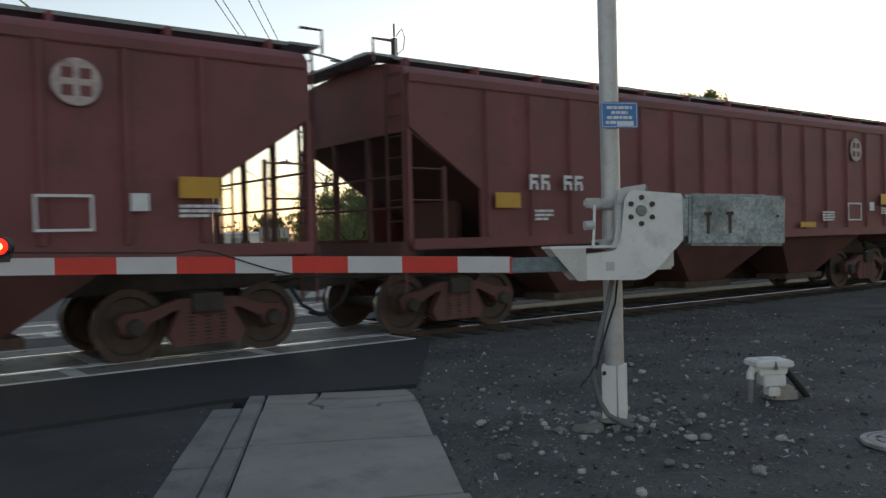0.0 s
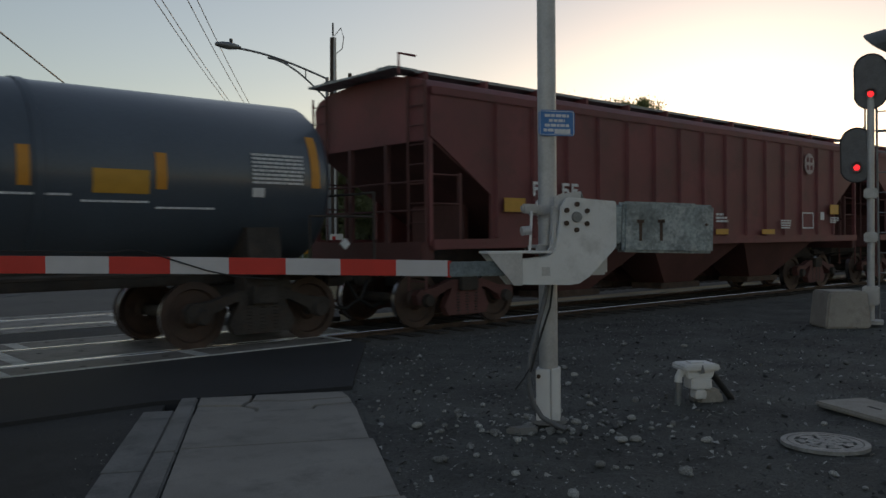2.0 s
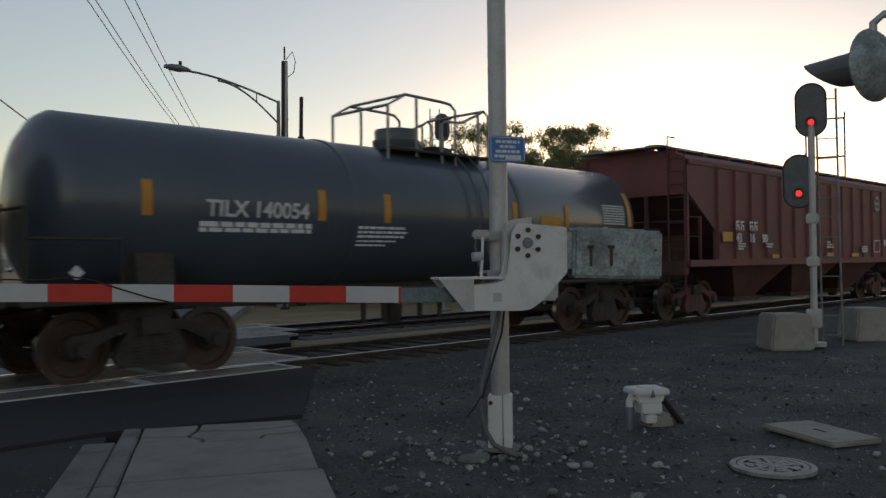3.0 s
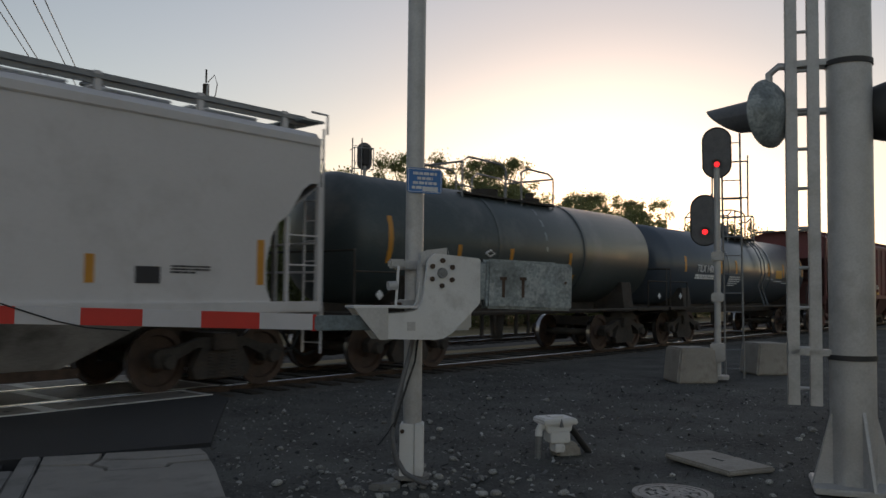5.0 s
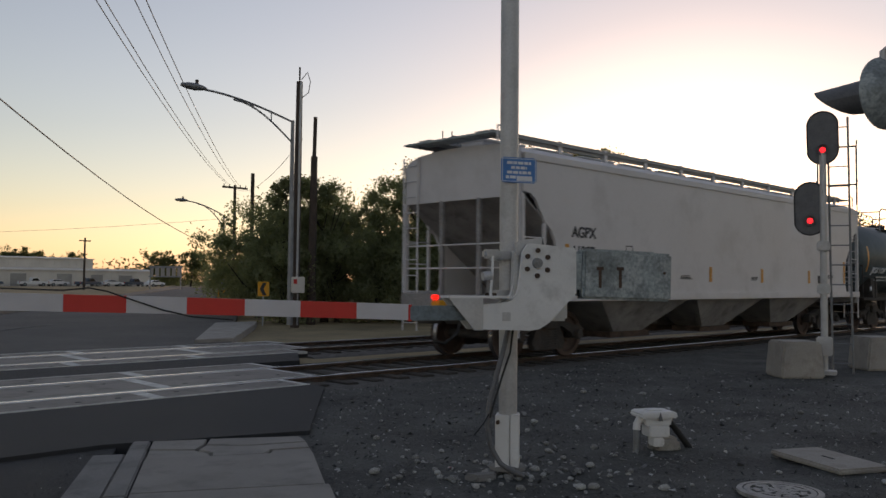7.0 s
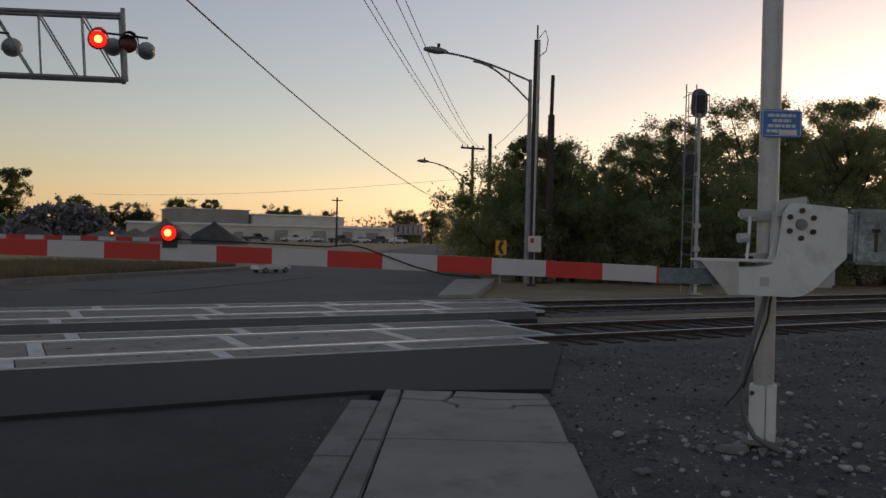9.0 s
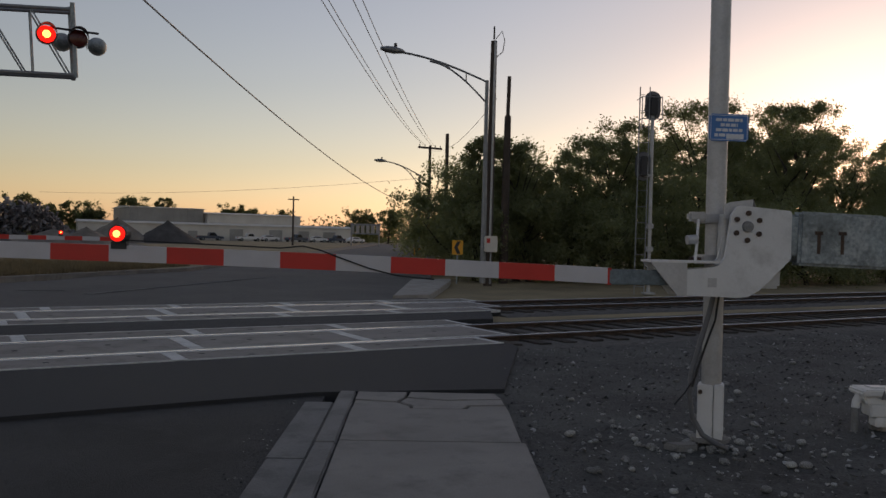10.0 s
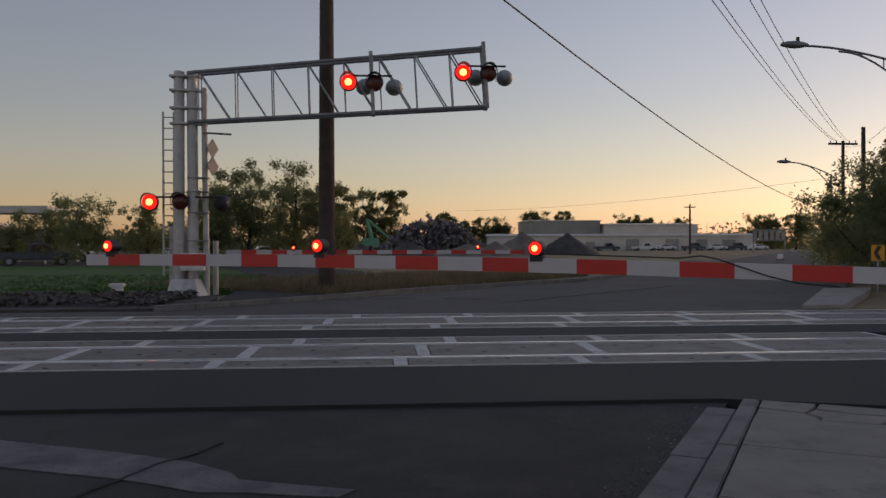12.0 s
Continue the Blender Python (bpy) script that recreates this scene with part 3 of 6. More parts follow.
def coupler(parent, x, d):
    mb = Mesh().box(min(x, x + d * .75), max(x, x + d * .75), -.1, .1, .72, .92)
    mb.box(min(x + d * .6, x + d * .98), max(x + d * .6, x + d * .98), -.17, .17, .68, .98)
    part("coupler", mb, M["under"], parent, bevel=.03)
    hose = [(x + d * .3, -.35, .75), (x + d * .45, -.38, .5), (x + d * .75, -.38, .33), (x + d * 1.0, -.36, .38)]
    part("air_hose", Mesh().path(hose, .03), M["cable"], parent)
    lever = [(x - d * .1, -1.45, .95), (x - d * .1, -.5, .85), (x + d * .4, -.1, .85)]
    part("uncoupling_lever", Mesh().path(lever, .018), M["under"], parent)


def ladder_on(parent, pts, mt, r=.02, name="ladder"):
    """A ladder between two uprights given by (x, y); from z0 to z1."""
    (xa, ya), (xb, yb), z0, z1, k = pts
    mb = Mesh().tube((xa, ya, z0), (xa, ya, z1), r * 1.6, n=6).tube((xb, yb, z0), (xb, yb, z1), r * 1.6, n=6)
    for i in range(k):
        z = z0 + (i + .5) * (z1 - z0) / k
        mb.tube((xa, ya, z), (xb, yb, z), r * .8, n=6)
    part(name, mb, mt, parent)


def plate(parent, x0, x1, z0, z1, y, mt, name, label=""):
    return part(name, Mesh().box(x0, x1, y - .004, y + .004, z0, z1), mt, parent, label, smooth=False)


def text_bars(parent, x0, z0, rows, h, y, mt, gap=0.6, name="stencil"):
    """Small stencilled lines too fine to read, as bars."""
    mb = Mesh()
    for i, w in enumerate(rows):
        x = x0
        while x < x0 + w - 0.02:
            d = random.uniform(h * 1.2, h * 4)
            d = min(d, x0 + w - x)
            mb.box(x, x + d, y - .003, y, z0 - i * h * (1 + gap), z0 - i * h * (1 + gap) + h)
            x += d + h * .5
    part(name, mb, mt, parent, smooth=False)


def hopper_shell(t, L, skin, dark, zb, ze, zt, cut, ribs, up):
    """Side walls, end slopes, roof, bays and chutes of a covered hopper. cut: the side wall's end outline from top to bottom."""
    h = 1.55
    # ladders and rails at the red cars' ends take the shaded tone too
    trim = dark if ribs else skin
    for s in (-1, 1):
        right = [(L - a, z) for a, z in cut]
        left = [(-L + a, z) for a, z in reversed(cut)]
        mb = Mesh().prism([(-L, ze), (L, ze)] + right + left, s * h - .03, s * h + .03, "y")
        part("side_wall", mb, skin, t, smooth=False)
        if ribs:
            for i in range(ribs):
                x = -L + cut[-1][0] + .12 + i * (2 * L - 2 * cut[-1][0] - .24) / (ribs - 1)
                part("rib", Mesh().prism([(x - .05, s * (h + .025)), (x - .028, s * (h + .085)), (x + .028, s * (h + .085)), (x + .05, s * (h + .025))], zb + .02, ze - .1, "z"), skin, t, smooth=False)
        part("top_chord", Mesh().box(-L, L, s * h - .06, s * h + .075, ze - .1, ze + .03), skin, t, bevel=.015)
        part("side_sill", Mesh().box(-L, L, s * h - .09, s * h + .06, zb - .16, zb), skin, t, bevel=.015)
    # roof
    prof = [(-h, ze), (-h * .93, ze + (zt - ze) * .45), (-h * .7, ze + (zt - ze) * .8), (-.35, zt), (.35, zt), (h * .7, ze + (zt - ze) * .8), (h * .93, ze + (zt - ze) * .45), (h, ze)]
    part("roof", Mesh().prism(prof, -L, L, "x"), skin, t)
    for d in (-1, 1):
        top = cut[0][1] - .05
        sl = Mesh()
        sl.add([(d * L, -h, top), (d * L, h, top), (d * (L - 2.6), h, zb - .1), (d * (L - 2.6), -h, zb - .1), (d * (L - .05), -h, top), (d * (L - .05), h, top), (d * (L - 2.66), h, zb - .1), (d * (L - 2.66), -h, zb - .1)],
               [(0, 1, 2, 3), (7, 6, 5, 4), (0, 3, 7, 4), (1, 5, 6, 2)])
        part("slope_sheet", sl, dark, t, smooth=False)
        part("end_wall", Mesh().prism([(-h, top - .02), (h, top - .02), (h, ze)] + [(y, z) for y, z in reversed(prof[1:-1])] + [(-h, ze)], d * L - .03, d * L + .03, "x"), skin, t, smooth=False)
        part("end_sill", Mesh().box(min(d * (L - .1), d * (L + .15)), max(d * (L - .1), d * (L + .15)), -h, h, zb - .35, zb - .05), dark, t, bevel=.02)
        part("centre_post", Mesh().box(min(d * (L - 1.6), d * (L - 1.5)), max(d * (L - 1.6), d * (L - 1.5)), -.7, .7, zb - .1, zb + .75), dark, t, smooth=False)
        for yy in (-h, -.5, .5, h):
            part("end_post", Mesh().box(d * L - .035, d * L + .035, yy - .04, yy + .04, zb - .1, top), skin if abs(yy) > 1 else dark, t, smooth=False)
        for s in (-1, 1):
            part("mid_post", Mesh().box(d * (L - .62) - .025, d * (L - .62) + .025, s * h - .03, s * h + .03, zb - .05, top - .5), trim, t, smooth=False)
        rails = Mesh()
        for z in (zb + .45, zb + .9):
            rails.tube((d * (L + .02), -h, z), (d * (L + .02), h, z), .018, n=6)
            for s in (-1, 1):
                rails.tube((d * L, s * h, z + .1), (d * (L - .62), s * h, z + .1), .014, n=6)
        part("end_handrail", rails, trim, t)
        ladder_on(t, ((d * (L + .08), -h), (d * (L + .08), -h + .42), zb - .8, ze + .2, 11), trim, .013)
        ladder_on(t, ((d * (L + .08), h), (d * (L + .08), h - .42), zb - .8, ze + .2, 11), trim, .013)
    part("centre_sill", Mesh().box(-L - .1, L + .1, -.3, .3, zb - .62, zb - .1), M["under"], t, bevel=.02)
    for k in (-1, 0, 1):
        x = k * (L * .47)
        for s in (-1, 1):
            ch = Mesh().add([(x - 1.75, s * 1.5, zb - .12), (x + 1.75, s * 1.5, zb - .12), (x + 1.75, s * .1, zb - .12), (x - 1.75, s * .1, zb - .12), (x - .5, s * .95, .4), (x + .5, s * .95, .4), (x + .5, s * .25, .4), (x - .5, s * .25, .4)],
                             [(0, 1, 2, 3), (4, 5, 6, 7), (0, 1, 5, 4), (1, 2, 6, 5), (2, 3, 7, 6), (3, 0, 4, 7)])
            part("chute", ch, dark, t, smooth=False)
            part("gate_frame", Mesh().box(x - .75, x + .75, s * .65 - .38, s * .65 + .38, .3, .42), M["railside"], t, bevel=.01)
    # roof walk
    for s in (-1, 1):
        part("running_board", Mesh().box(-L - .35, L + .35, s * .75 - .28, s * .75 + .05, zt + up - .05, zt + up), M["steel"], t, smooth=False)
    for d in (-1, 1):
        part("end_platform", Mesh().box(min(d * (L - .05), d * (L + .4)), max(d * (L - .05), d * (L + .4)), -1.2, 1.2, zt + up - .07, zt + up - .035), M["galv"], t, smooth=False)
        gr = Mesh().path([(d * (L + .38), -1.3, zt - .1), (d * (L + .38), -1.3, zt + .22), (d * (L + .05), -1.3, zt + .22)], .02)
        part("grab_iron", gr, skin, t)
    part("roof_trough", Mesh().box(-L + .3, L - .3, -.3, .3, zt - .02, zt + up - .032), skin, t, bevel=.02)
    for i in range(10):
        x = -L + .9 + i * (2 * L - 1.8) / 9
        part("roof_hatch", Mesh().box(x - .64, x + .64, -.34, .34, zt + up - .03, zt + up + .02), skin, t, bevel=.02)


def red_hopper():
    t = thing("grain_hopper_car", "oxide-red ribbed covered hopper car rolling on the track", "railway car", group="hopper cars")
    L = 7.65
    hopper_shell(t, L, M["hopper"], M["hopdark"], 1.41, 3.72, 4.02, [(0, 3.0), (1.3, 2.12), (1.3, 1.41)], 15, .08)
    for i in range(12):
        x = -L + .3 + i * (2 * L - .6) / 11
        for s in (-1, 1):
            part("board_bracket", Mesh().box(x - .03, x + .03, s * .85 - .3, s * .85 + .2, 3.86, 4.06), M["hopper"], t, smooth=False)
    y = -1.585
    logo = Mesh().lathe([(0, 0), (.26, 0), (.26, .006), (0, .006)], 32, pose(L - 2.83, y - .05, 3.2, 90, 0, 0))
    part("round_emblem", logo, M["faded"], t, "faded white round emblem")
    for a, b in ((-.095, .095), (.095, -.095), (.095, .095), (-.095, -.095)):
        part("emblem_mark", Mesh().box(L - 2.83 + a - .058, L - 2.83 + a + .058, y - .062, y - .056, 3.2 + b - .058, 3.2 + b + .058), M["hopper"], t, smooth=False)
    xr = -L
    for x0, x1, z0, z1, mt in ((xr + 1.5, xr + 2.0, 1.85, 2.08, "yellow"), (xr + 4.25, xr + 4.66, 1.43, 1.53, "yellow"), (xr + 8.0, xr + 8.5, 1.45, 1.57, "yellow"), (L - 1.75, L - 1.25, 1.95, 2.2, "yellow"), (L - 2.3, L - 2.1, 1.8, 2.0, "print"), (L - 5.3, L - 4.7, 1.45, 1.56, "yellow")):
        plate(t, x0, x1, z0, z1, y - .09, M[mt], "reflector_plate")
    fr = Mesh()
    for a in ((L - 3.3, L - 2.7, 1.95, 1.98), (L - 3.3, L - 2.7, 1.58, 1.61)):
        fr.box(a[0], a[1], y - .095, y - .09, a[2], a[3])
    fr.box(L - 3.3, L - 3.27, y - .095, y - .09, 1.6, 1.96).box(L - 2.73, L - 2.7, y - .095, y - .09, 1.6, 1.96)
    part("stencil_frame", fr, M["print"], t, smooth=False)
    text_bars(t, L - 4.4, 1.75, [.5, .5, .5, .45], .035, y - .09, M["print"])
    text_bars(t, xr + 8.0, 1.86, [.3, .45, .5], .045, y - .09, M["print"])
    text_bars(t, xr + 2.3, 1.78, [.4, .4, .3], .04, y - .09, M["print"])
    text_bars(t, L - 1.75, 1.84, [.5, .5, .35], .035, y - .09, M["print"])
    text_bars(t, xr + 3.9, 1.78, [.4, .35], .04, y - .09, M["print"])
    for x in (2.2, 2.45, 2.95, 3.2):     # company mark as plain blocks
        mark = Mesh().box(xr + x, xr + x + .05, y - .095, y - .09, 2.13, 2.37).box(xr + x + .05, xr + x + .18, y - .095, y - .09, 2.32, 2.37).box(xr + x + .05, xr + x + .16, y - .095, y - .09, 2.225, 2.275).box(xr + x + .13, xr + x + .18, y - .095, y - .09, 2.13, 2.235)
        part("company_mark", mark, M["print"], t, "white company mark in block shapes", smooth=False)
    for x in (-6.43, 6.43):
        truck(t, x, True)
    for d in (-1, 1):
        coupler(t, d * L, d)
    return t


hoppers = [red_hopper()]
hoppers[0].matrix_basis = pose(-2.25, NEAR, 0)
for i, g in enumerate(("43", "16", "90")):
    words(g, 0.31, M["print"], hoppers[0], pose(-7.65 + (2.34, 3.06, 3.79)[i], -1.685, 1.84, 90, 0, 0), "car_number", "white stencilled car number")
tagged(hoppers[0], "oxide-red ribbed covered hopper car numbered 431690")
for i in range(1, 7):
    base = hoppers[0]
    hoppers.append(copy_thing(base, pose(-2.25 + 16.87 * i, NEAR, 0)))
for h in hoppers[1:]:
    tagged(h, "oxide-red ribbed covered hopper car ahead in the train")
    for c in [c for c in h.children if c.name.startswith("car_number")]:
        bpy.data.objects.remove(c)


def tank_car(name, label, TC, R, zc, mt, half):
    t = thing(name, label, "railway car", group="tank cars")
    prof = [(0.0, -half - .42), (R * .45, -half - .38), (R * .75, -half - .27), (R * .93, -half - .13), (R, -half), (R, half), (R * .93, half + .13), (R * .75, half + .27), (R * .45, half + .38), (0.0, half + .42)]
    part("tank_shell", Mesh().lathe(prof, 48, pose(0, 0, zc, 0, 90, 0)), mt, t)
    for x in (-half * .05, half * .06):
        part("shell_band", Mesh().lathe([(R + .004, -.06), (R + .02, -.05), (R + .02, .05), (R + .004, .06)], 48, pose(x * 6, 0, zc, 0, 90, 0)), mt, t)
    part("centre_sill", Mesh().box(-half - .4, half + .4, -.3, .3, zc - R - .25, zc - R + .05), M["under"], t, bevel=.02)
    for d in (-1, 1):
        x = d * TC / 2
        sad = Mesh().prism([(-1.1, zc - R * .55), (1.1, zc - R * .55), (1.2, .95), (-1.2, .95)], x - .25, x + .25, "x")
        part("saddle", sad, M["under"], t, smooth=False)
        part("end_deck", Mesh().box(min(x, d * (half + .75)), max(x, d * (half + .75)), -1.45, 1.45, .98, 1.06), M["under"], t, bevel=.01)
        hr = Mesh().path([(d * (half + .7), -1.4, 1.06), (d * (half + .7), -1.4, 2.1), (d * (half + .7), 1.4, 2.1), (d * (half + .7), 1.4, 1.06)], .022)
        hr.path([(d * (half - .4), -1.4, 1.06), (d * (half - .4), -1.4, 1.75), (d * (half + .7), -1.4, 1.75)], .02)
        part("end_handrail", hr, M["under"], t)
        truck(t, x)
        coupler(t, d * (half + .65), d)
        part("placard", Mesh().box(d * (half + .15) - .06, d * (half + .15) + .06, -1.46, -1.44, 1.3, 1.42, pose(d * (half + .15), 0, 1.36) @ pose(0, 0, 0, 0, 45, 0) @ pose(-d * (half + .15), 0, -1.36)), M["print"], t, smooth=False)
        bc = Mesh().tube((d * (half - 1.2), -.9, .8), (d * (half - .5), -.9, .8), .17, n=14)
        part("brake_cylinder", bc, M["under"], t)
    side = Mesh()
    for s in (-1, 1):
        side.tube((-half, s * 1.42, 1.02), (half, s * 1.42, 1.02), .035, n=6)
    part("side_rail", side, M["under"], t)
    for x in (-.9, -.45, .4, .9):
        part("outlet_guard", Mesh().tube((x, -.25, .45), (x, -.25, 1.1), .045, n=8), M["under"], t)
    part("outlet_valve", Mesh().tube((0, 0, .35), (0, 0, 1.2), .13, .2, n=14), M["under"], t)
    return t


def on_shell(R, zc, a):
    """The point of the tank's near side at a degrees above its middle: y, z, and the tilt."""
    return -(R + .004) * math.cos(radians(a)), zc + (R + .004) * math.sin(radians(a))


def shell_plate(t, x0, x1, a0, a1, R, zc, mt, name):
    mb = Mesh()
    k = 4
    for i in range(k + 1):
        y, z = on_shell(R + .003, zc, a0 + (a1 - a0) * i / k)
        mb.v += [(x0, y, z), (x1, y, z)]
    for i in range(k):
        mb.f.append((2 * i, 2 * i + 1, 2 * i + 3, 2 * i + 2))
    return part(name, mb, mt, t)


def shell_words(t, text, size, x, a, R, zc, mt, name="car_number"):
    y, z = on_shell(R + .004, zc, a)
    return words(text, size, mt, t, pose(x, y - .004, z, 90 - a, 0, 0), name)


# blue-black tank car with a manway cage
TR, TZ = 1.19, 2.25
tilx = tank_car("tank_car", "glossy blue-black tank car with a roof cage and manway", 10.0, TR, TZ, M["tank"], 5.95)
tilx.matrix_basis = pose(-17.5, NEAR, 0)
dome = Mesh().lathe([(0, TR + TZ + .4), (.38, TR + TZ + .4), (.4, TR + TZ + .36), (.39, TR + TZ + .22), (.44, TR + TZ + .2), (.44, TR + TZ + .16), (.4, TR + TZ + .05), (.5, TR + TZ + .04), (.5, TR + TZ - .06)], 24, pose(.1, 0, -.04))
part("manway", dome, M["tank"], tilx)
part("valve_box", Mesh().box(.7, 1.25, -.3, .3, TR + TZ - .06, TR + TZ + .1), M["under"], tilx, bevel=.02)
top = TR + TZ
cage = Mesh()
for s in (-1, 1):
    y = s * .75
    cage.path([(-.75, y, top - .3), (-.75, y, top + .62), (-.35, y, top + .84), (.5, y, top + .82), (.72, y, top + .8), (.85, y, top + .7), (.85, y, top - .3)], .026)
    cage.path([(.5, y, top - .3), (.5, y, top + .42), (.6, y, top + .48), (1.0, y, top + .5), (1.5, y, top + .72), (1.6, y, top + .78), (1.72, y, top + .7), (1.72, y, top - .35)], .026)
    cage.tube((1.45, y, top - .3), (1.45, y, top + .7), .026)
    cage.tube((-.1, y, top - .2), (-.1, y, top + .83), .026)
cage.tube((-.75, -.75, top + .62), (-.75, .75, top + .62), .026)
cage.tube((-.35, -.75, top + .84), (-.35, .75, top + .84), .026)
cage.tube((1.6, -.75, top + .78), (1.6, .75, top + .78), .026)
part("roof_cage", cage, M["steel"], tilx)
grate = Mesh()
for s in (-1, 1):
    grate.box(-.75, 1.72, s * .62 - .2, s * .62 + .2, top - .12, top - .08)
part("roof_walkway", grate, M["under"], tilx, smooth=False)
for x in (.86, 1.2):
    lad = Mesh()
    pts = [(x, *on_shell(TR + .12, TZ, a)) for a in (75, 55, 35, 15, -5, -25)] + [(x, -1.4, 1.05)]
    lad.path(pts, .022)
    part("side_ladder", lad, M["tank"], tilx)
for x in (-5.2, -2.5, -1.22, 1.9, 3.48):
    shell_plate(tilx, x, x + .14, -9, 13, TR, TZ, M["orange"], "reflector_strip")
shell_plate(tilx, 5.72, 5.86, -5, 32, TR, TZ, M["orange"], "reflector_strip")
shell_plate(tilx, 2.72, 3.4, -12, 2, TR, TZ, M["yellow"], "warning_plate")
shell_plate(tilx, 4.8, 4.98, -12, -6, TR, TZ, M["print"], "label_plate")
for i in range(8):
    y, z = on_shell(TR + .003, TZ, 15 - i * 2.6)
    text_bars(tilx, 4.8, z, [.8], .03, y, M["print"])
for i in range(5):
    y, z = on_shell(TR + .003, TZ, -14 - i * 3.4)
    text_bars(tilx, -1.76, z, [(1.0, 1.05, 1.0, .85, .65)[i]], .04, y, M["print"])
    if i < 2:
        text_bars(tilx, -4.4, z - .02, [1.8], .07, y, M["print"])
    if i < 3:
        text_bars(tilx, 1.7 + i * .9, z, [.8], .025, y, M["print"])
shell_words(tilx, "TILX 140054", .31, -3.5, -8, TR, TZ, M["print"])

# green-black tank car
JR, JZ = 1.22, 2.38
jrsx = tank_car("tank_car", "matt green-black tank car with scrawled white paint", 8.25, JR, JZ, M["tankj"], 5.2)
jrsx.matrix_basis = pose(-30.3, NEAR, 0)
top = JR + JZ
cage = Mesh()
for s in (-1, 1):
    y = s * .7
    for x0, x1 in ((-2.2, -.67), (-.07, 1.25)):
        cage.path([(x0, y, top - .3), (x0, y, top + .5), (x0 + .2, y, top + .62), (x1 - .2, y, top + .6), (x1, y, top + .5), (x1, y, top - .3)], .024)
    cage.tube((-.67, y, top + .3), (-.07, y, top + .28), .02)
cage.tube((-2.2, -.7, top + .5), (-2.2, .7, top + .5), .024).tube((1.25, -.7, top + .5), (1.25, .7, top + .5), .024)
part("roof_cage", cage, M["steel"], jrsx)
part("walkway", Mesh().box(-2.2, 1.25, -.75, -.4, top - .16, top - .12), M["under"], jrsx, smooth=False)
part("manway", Mesh().lathe([(0, top + .12), (.3, top + .12), (.3, top - .05)], 20, pose(-.5, 0, 0)), M["under"], jrsx)
fit_m = Mesh().lathe([(0, top + .22), (.1, top + .22), (.12, top + .1), (.25, top + .08), (.25, top - .05)], 16, pose(1.3, 0, 0))
part("relief_valve", fit_m, M["under"], jrsx)
for x in (-4.9, -2.95, -1.2, 1.15):
    shell_plate(jrsx, x, x + .12, -22, -2 if x > -4 else 18, JR, JZ, M["orange"], "reflector_strip")
shell_plate(jrsx, .95, 1.55, -38, -26, JR, JZ, M["yellow"], "warning_plate")
shell_plate(jrsx, .18, .25, -2, 60, JR, JZ, M["galv"], "pale_seam")
shell_words(jrsx, "JRSX 1124", .29, -3.77, -24, JR, JZ, M["print"])
graf = Mesh()
for pts in ([(-.75, 6), (-.95, 8), (-1.0, 3), (-.98, -12), (-.7, -17), (-.3, -15)], [(-.95, 3), (-.5, 4), (-.1, 5)], [(-.9, -3), (-.45, -2)], [(-.5, 14), (-.35, 17), (-.2, 14), (-.35, 11), (-.5, 14)], [(-.5, -9), (-.4, -14), (-.25, -8), (-.1, -14), (.1, -8), (.3, -12)], [(-.55, -19), (-.3, -22), (.05, -18)]):
    graf.path([(x - 1.55, *on_shell(JR, JZ, a - 22)) for x, a in pts], .02, 5)
part("graffiti", graf, M["print"], jrsx, "scrawled white spray paint")
for i in range(2):
    y, z = on_shell(JR + .003, JZ, -10 - i * 5)
    text_bars(jrsx, -4.3, z - .45, [1.6], .05, y, M["galv"])


